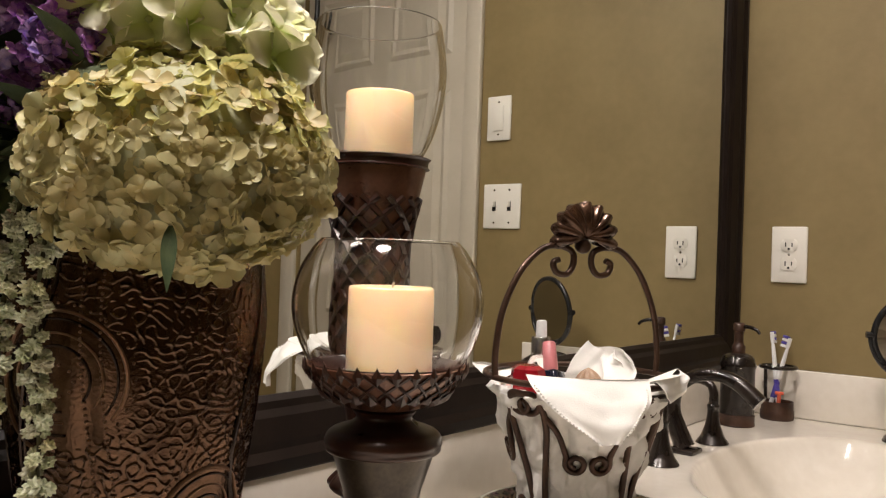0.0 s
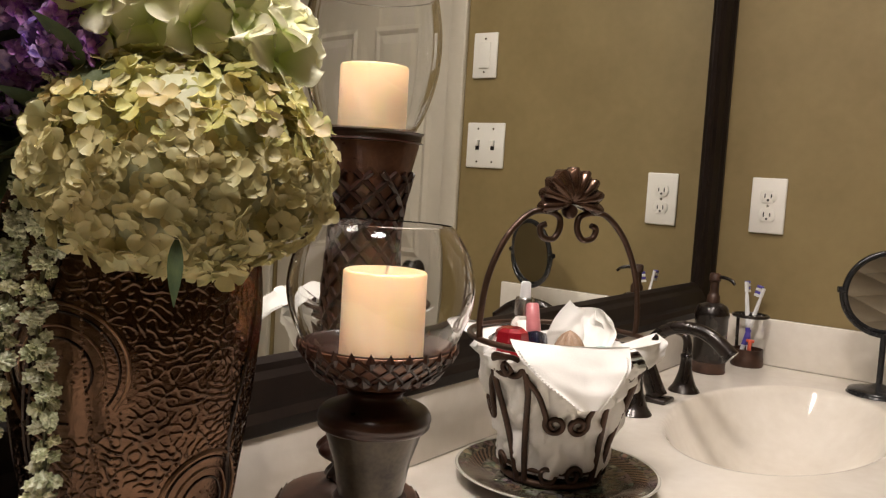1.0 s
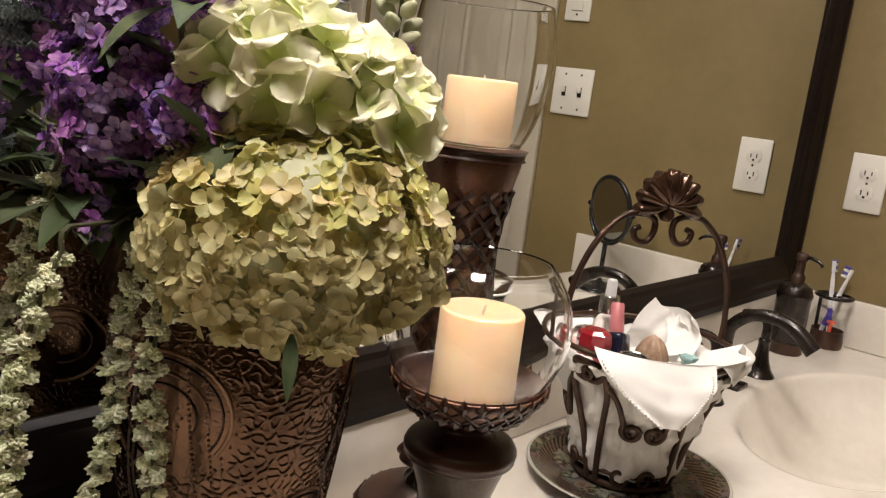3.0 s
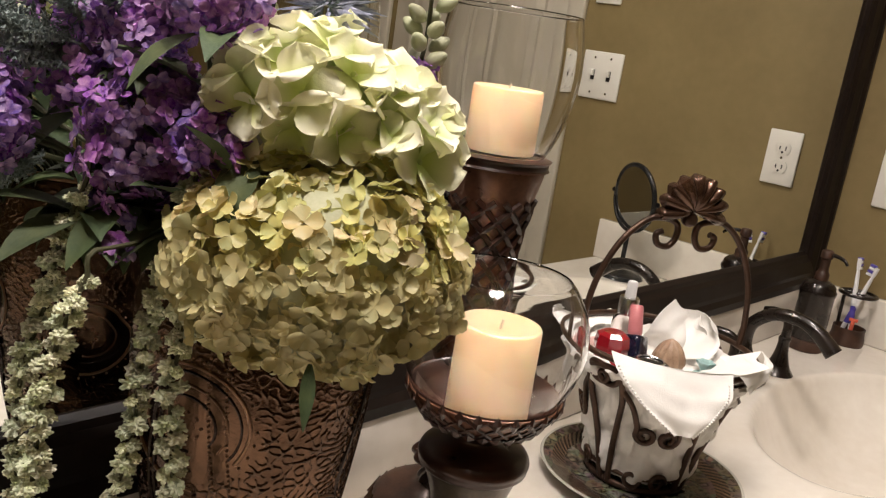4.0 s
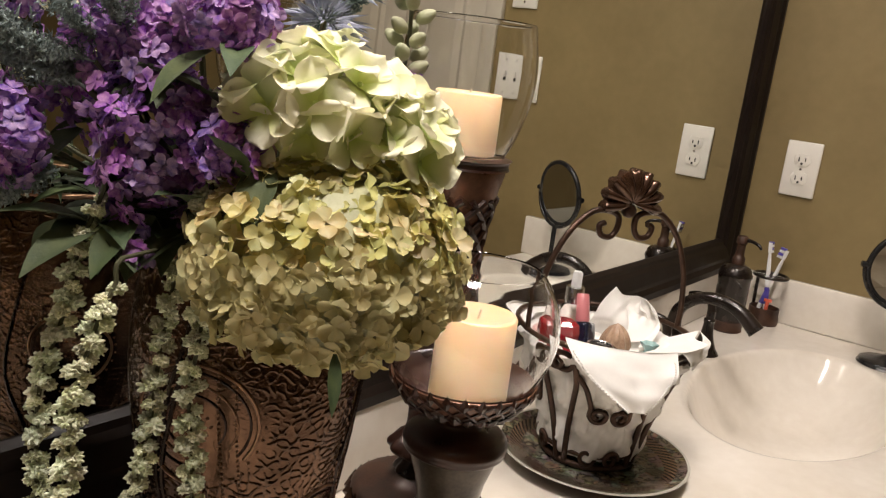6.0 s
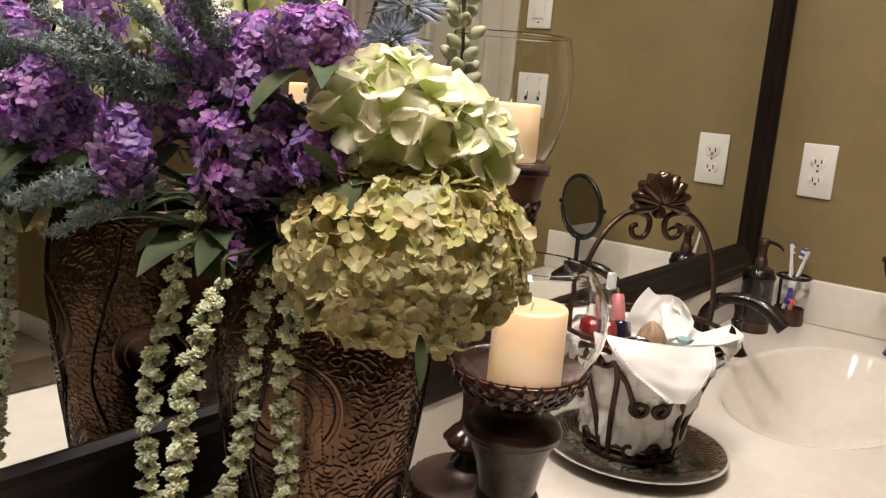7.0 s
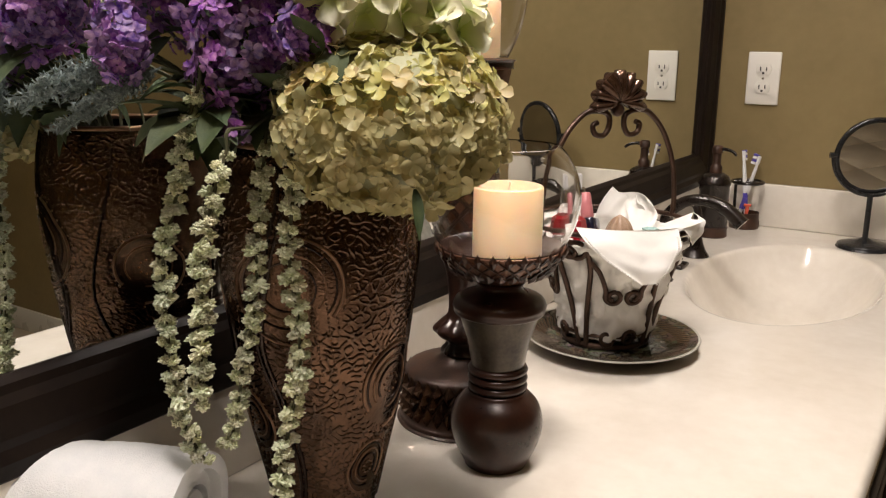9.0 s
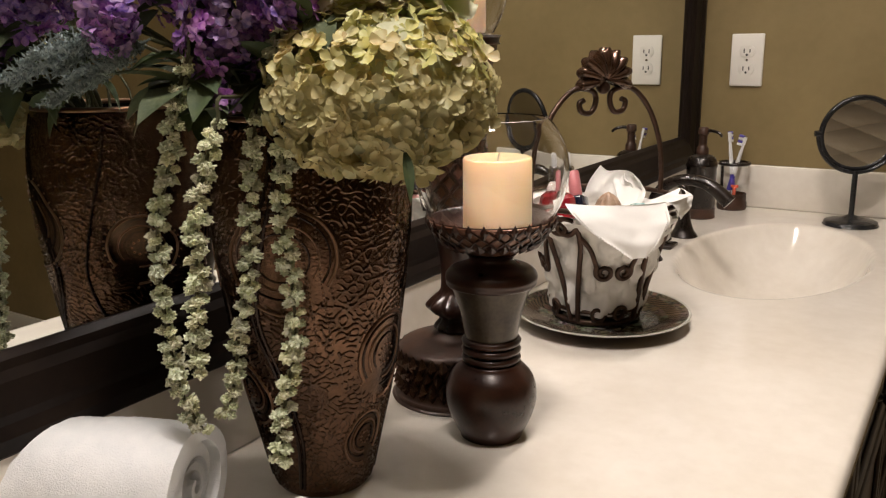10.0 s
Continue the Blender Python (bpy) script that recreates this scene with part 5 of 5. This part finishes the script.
def leafy_stem(at, count, seed):
    """Dark leaves that fill the vase's mouth, drooping outwards from one stem."""
    rng = random.Random(seed)
    ob = flower("leafy_stem", at, "dark green silk leaves filling the vase mouth", "leafy stems")
    specs = []
    for k in range(count):
        a = 2.4 * k + rng.uniform(-0.3, 0.3)
        out = Vector((math.cos(a), math.sin(a), 0))
        specs.append((out * rng.uniform(0.0, 0.012) + Vector((0, 0, rng.uniform(-0.015, 0.02))), out + Vector((0, 0, rng.uniform(-0.9, 0.5))), rng.uniform(0.65, 1.0)))
    leaves(ob, specs)
    stem_to(ob, Vector(at), 0.0016)


for k, at in enumerate(((0.215, -1.555, 1.205), (0.175, -1.575, 1.205), (0.245, -1.56, 1.232), (0.14, -1.545, 1.215), (0.185, -1.545, 1.25), (0.21, -1.6, 1.225))):
    leafy_stem(at, 13, 40 + k)


def cluster(seed, size=0.0048, n=60):
    """A knobbly lump of tiny seeds, as one bumpy skin."""
    bm = bmesh.new()
    bmesh.ops.create_icosphere(bm, subdivisions=4, radius=1)
    rnd = random.Random(seed)
    seeds = [(d + Vector((rnd.gauss(0, 0.1), rnd.gauss(0, 0.1), rnd.gauss(0, 0.1)))).normalized() for d in spread(n)]
    lift = [rnd.uniform(0.35, 1.25) for _ in seeds]
    for v in bm.verts:
        d = v.co.normalized()
        best = max(k * math.sqrt(max(0.0, 1 - ((d - q).length / 0.26) ** 2)) for q, k in zip(seeds, lift))
        v.co = d * size * (0.42 + 0.5 * best + 0.5 * abs(noise.noise(d * 2.3 + Vector((seed * 3.1, 0, 0)))))
        v.co.x *= 1.2
        v.co.z *= 0.85
    return bm


BUDS = [mesh_of("seed_tuft", cluster(k), M_BUD) for k in range(5)]


def garland(path, label, width=0.0038):
    path = [Vector(p) + Vector((0.007, 0.006, 0)) for p in path]
    pts = smooth_profile(path, 8)
    o = path[0]
    ob = thing("amaranthus_strand", o, label, "flower", "hanging amaranthus strands")
    up = Vector((VX, VY, ZC + 0.325)) - o
    dirn = Vector((up.x, up.y, 0)).normalized()
    part("stem", tube(smooth_profile([Vector((VX, VY, ZC + 0.05)) - o, Vector((VX, VY, ZC + 0.31)) - o - dirn * 0.02, Vector((0, 0, 0.012)) + dirn * 0.015, Vector((0, 0, 0))] , 5) + [p - o for p in pts[1:]], 0.0013, 6), M_STEM, ob)
    rnd = random.Random(int(o.x * 9999))
    left = 0.0
    turn = 0.0
    for a, b in zip(pts, pts[1:]):
        seg = (b - a).length
        left += seg
        while left > 0.0038:
            left -= 0.0038
            turn += 2.3 + rnd.uniform(-0.4, 0.4)
            q = b + Vector((math.cos(turn) * width, math.sin(turn) * width, rnd.uniform(-0.002, 0.002)))
            part("seed_tuft", BUDS[rnd.randrange(5)], None, ob, m=Matrix.Translation(q - o) @ Euler((rnd.uniform(-0.6, 0.6), rnd.uniform(-0.6, 0.6), rnd.uniform(0, 6.3))).to_matrix().to_4x4() @ Matrix.Scale(rnd.uniform(0.75, 1.2), 4))


garland([(0.211, -1.613, 1.236), (0.204, -1.623, 1.198), (0.201, -1.627, 1.166), (0.195, -1.636, 1.125), (0.194, -1.638, 1.086), (0.195, -1.636, 1.037), (0.199, -1.631, 0.994), (0.205, -1.622, 0.968)], "long frosted green amaranthus strand hanging from the vase")
garland([(0.252, -1.628, 1.196), (0.248, -1.636, 1.17), (0.243, -1.643, 1.132), (0.241, -1.645, 1.095), (0.24, -1.647, 1.058), (0.237, -1.649, 1.03)], "short frosted green amaranthus strand hanging from the vase")
garland([(0.232, -1.578, 1.2), (0.228, -1.582, 1.158), (0.226, -1.585, 1.119), (0.224, -1.587, 1.078), (0.218, -1.594, 1.037), (0.214, -1.6, 0.994), (0.21, -1.605, 0.973)], "long frosted green amaranthus strand hanging from the vase")
garland([(0.255, -1.574, 1.262), (0.252, -1.578, 1.215), (0.254, -1.576, 1.17), (0.251, -1.579, 1.12), (0.254, -1.576, 1.072), (0.254, -1.576, 1.03), (0.248, -1.583, 0.987), (0.244, -1.588, 0.94)], "thick frosted green amaranthus strand hanging from the vase", 0.0043)


def plume_mesh(length, seed, spread_out=0.36):
    """A feathery evergreen spray: a rib with side sprigs covered in tiny needles."""
    bm = bmesh.new()
    rnd = random.Random(seed)
    tube([(0, 0, 0), (length * 0.5, 0, 0.002), (length, 0, -0.003)], 0.0009, 4, bm=bm)
    for k in range(26):
        t = 0.08 + 0.92 * k / 26
        for s in (-1, 1):
            l = length * spread_out * (1 - 0.75 * t) * rnd.uniform(0.7, 1.1)
            d = Vector((0.75, s * 0.75, rnd.uniform(-0.35, 0.5))).normalized()
            b = Vector((length * t, 0, 0))
            for i in range(6):
                p = b + d * l * (i + 1) / 6
                for j in range(3):
                    w = Vector((rnd.gauss(0.3, 0.6), rnd.gauss(0, 0.8), rnd.gauss(0.2, 0.8))).normalized()
                    q = w.orthogonal().normalized() * 0.0008
                    e = p + w * rnd.uniform(0.0028, 0.005)
                    n = w.cross(q).normalized() * 0.0008
                    v = [bm.verts.new(x) for x in (p + q, p - q * 0.5 + n, p - q * 0.5 - n, e)]
                    for f in ((0, 1, 3), (1, 2, 3), (2, 0, 3)):
                        bm.faces.new([v[x] for x in f])
    return mesh_of("plume", bm, M_BLUE)


PLUMES = [plume_mesh(0.085, k) for k in range(4)]
sprays = [((0.2, -1.622, 1.245), (0.125, -1.662, 1.196), 1.0), ((0.19, -1.63, 1.253), (0.07, -1.668, 1.206), 1.25), ((0.205, -1.612, 1.29), (0.12, -1.66, 1.345), 1.25), ((0.21, -1.612, 1.29), (0.1, -1.65, 1.32), 1.2), ((0.21, -1.61, 1.305), (0.16, -1.655, 1.315), 0.8),
          ((0.2, -1.6, 1.31), (0.17, -1.64, 1.36), 0.9), ((0.21, -1.59, 1.32), (0.22, -1.63, 1.37), 0.9), ((0.22, -1.53, 1.33), (0.24, -1.56, 1.39), 0.9), ((0.17, -1.60, 1.28), (0.07, -1.63, 1.34), 1.1), ((0.23, -1.49, 1.325), (0.252, -1.45, 1.37), 0.8), ((0.22, -1.49, 1.325), (0.225, -1.44, 1.375), 0.8), ((0.15, -1.62, 1.30), (0.06, -1.645, 1.325), 1.0)]
for k, (a, b, s) in enumerate(sprays):
    a, b = Vector(a), Vector(b)
    ob = thing("evergreen_spray", a, "blue green frosted artificial evergreen spray", "flower", "evergreen sprays")
    for i, off in enumerate((0, 0.35, -0.35)):
        w = ((b - a).normalized() + Vector((off * 0.5, -off * 0.4, off * 0.3))).normalized()
        part("plume", PLUMES[(k + i) % 4], None, ob, m=Matrix.Rotation(0, 4, "Z") @ w.to_track_quat("X", "Z").to_matrix().to_4x4() @ Matrix.Scale(s * (1 if i == 0 else 0.7), 4))
    stem_to(ob, a, 0.0014)

pods = thing("pod_stalk", (0.256, -1.428, 1.285), "pale green artificial seed pod stalk", "flower")
pp = smooth_profile([(0, 0, 0), (0.0, 0.008, 0.05), (-0.006, 0.012, 0.1), (-0.01, 0.016, 0.16)], 6)
part("stem", tube(smooth_profile([Vector((VX, VY, ZC + 0.05)) - Vector((0.256, -1.428, 1.285)), Vector((VX + 0.004, VY + 0.03, ZC + 0.31)) - Vector((0.256, -1.428, 1.285)), Vector((0, -0.02, -0.03)), Vector((0, 0, 0))], 5) + pp[1:], 0.0014, 6), M_STEM, pods)
pod_mesh = mesh_of("pod", lathe(smooth_profile([(0, 0), (0.0035, 0.003), (0.0045, 0.008), (0.002, 0.0135), (0, 0.0145)], 3), 10), M_PODS)
for k in range(34):
    t = k / 34
    p = pp[int(t * (len(pp) - 1))]
    a = 2.4 * k
    part("pod", pod_mesh, None, pods, m=facing(p + Vector((0.003 * math.cos(a), 0.003 * math.sin(a), 0)), (math.cos(a), math.sin(a), 0.7), 0, 1.25 - 0.4 * t))
twigs = thing("curly_twig", (0.2, -1.52, ZC + 0.3), "thin dark curly twigs rising from the flowers", "twig")
for k, end in enumerate(((0.0, -0.06, 0.25), (-0.05, -0.07, 0.23), (0.04, 0.05, 0.27), (0.03, 0.02, 0.26))):
    e = Vector(end)
    part("twig", tube(smooth_profile([Vector((VX - 0.2, VY + 1.52, -0.22)), Vector((0.012 * k - 0.01, 0.02, 0.0)), e * 0.45 + Vector((0.012, -0.01, 0)), e * 0.8 + Vector((-0.014, 0.01, 0)), e], 6), 0.0013, 6), M_STEM if k == 1 else M_BRONZE, twigs)


# ---- rolled towels ----
def towel(a, b, radius, label, seed):
    a, b = Vector(a), Vector(b)
    d = (b - a).normalized()
    sidew = Vector((-d.y, d.x, 0))
    ob = thing("rolled_towel", a, label, "towel", "rolled white washcloths")
    bm = bmesh.new()
    turns, n, steps = 3.6, 230, 48
    L = (b - a).length
    grids = []
    for off in (0.0, 0.78 * radius / 3.6):
        g = []
        for i in range(n + 1):
            t = i / n
            ang = 2 * math.pi * turns * (t - 1) - 1.35
            r = max(0.0008, 0.004 + (radius - 0.004) * t - off * min(1, 0.3 + t))
            row = []
            for j in range(steps + 1):
                u = j / steps
                w = 1 + 0.05 * noise.noise((u * 4 + seed, math.cos(ang) * 1.4, math.sin(ang) * 1.4)) * (t > 0.4) + 0.016 * noise.noise((u * 60, math.cos(ang) * 14, math.sin(ang) * 14 + 9 * t))
                end = (0.004 * math.sin(9 * t + seed) - 0.006 * (1 - t)) * (1 if j == steps else -1 if j == 0 else 0)
                p = d * (L * u + end) + sidew * (r * w * math.cos(ang)) + Vector((0, 0, max(0.0012, radius + r * w * math.sin(ang))))
                row.append(bm.verts.new(p))
            g.append(row)
        grids.append(g)
        for x, y in zip(g, g[1:]):
            for j in range(steps):
                bm.faces.new((x[j], x[j + 1], y[j + 1], y[j]))
    f, k = grids
    rim = lambda g: g[0][:] + [r[-1] for r in g[1:]] + g[-1][-2::-1] + [r[0] for r in g[-2:0:-1]]
    ef, ek = rim(f), rim(k)
    for i in range(len(ef)):
        j = (i + 1) % len(ef)
        bm.faces.new((ef[i], ef[j], ek[j], ek[i]))
    part("terry_roll", bm, M_TERRY, ob)


towel((0.072, -1.669, ZC), (0.196, -1.6115, ZC), 0.0555, "white rolled washcloth lying on the counter", 1.0)
towel((0.25, -1.66, ZC), (0.268, -1.572, ZC), 0.027, "small white rolled washcloth beside the vase", 5.0)

# the vase, its flowers, the candle holders and the towels stand as one group, turned a little towards the mirror
GROUP_FROM, GROUP_TO = Vector((0.295, -1.518, ZC)), Vector((0.229, -1.545, ZC))
SETTLE = Matrix.Translation(GROUP_TO) @ Matrix.Rotation(radians(-2.76), 4, "Z") @ Matrix.Diagonal((1.0166, 1.0166, 0.985, 1)) @ Matrix.Translation(-GROUP_FROM)
for ob in scene.objects:
    at = ob.matrix_basis.translation
    if ob.parent is None and -1.75 < at.y < -1.2 and ZC - 0.01 < at.z < 1.6 and 0 < at.x < 0.5:
        ob.matrix_basis = SETTLE @ ob.matrix_basis
    elif ob.parent is None and abs(at.y - BY) < 0.12 and PZ - 0.001 < at.z < 1.2 and 0 < at.x < 0.4:
        foot = Vector((BX, BY, PZ))
        ob.matrix_basis = Matrix.Translation(foot) @ Matrix.Diagonal((1.015, 1.015, 0.977, 1)) @ Matrix.Translation(-foot) @ ob.matrix_basis

# ---- floor tiles ----
tile_mesh = mesh_of("tile", box((-0.149, -0.149, -0.008), (0.149, 0.149, 0.0), 0.002, seg=1), M_TILE)
floor_ob = bpy.data.objects["floor"]
for i in range(9):
    for j in range(11):
        x, y = 0.62 + 0.302 * i, -0.152 - 0.302 * j
        if x < RX - 0.15 and y > RY + 0.15:
            part("tile", tile_mesh, None, floor_ob, m=Matrix.Translation((x, y, 0.0)))
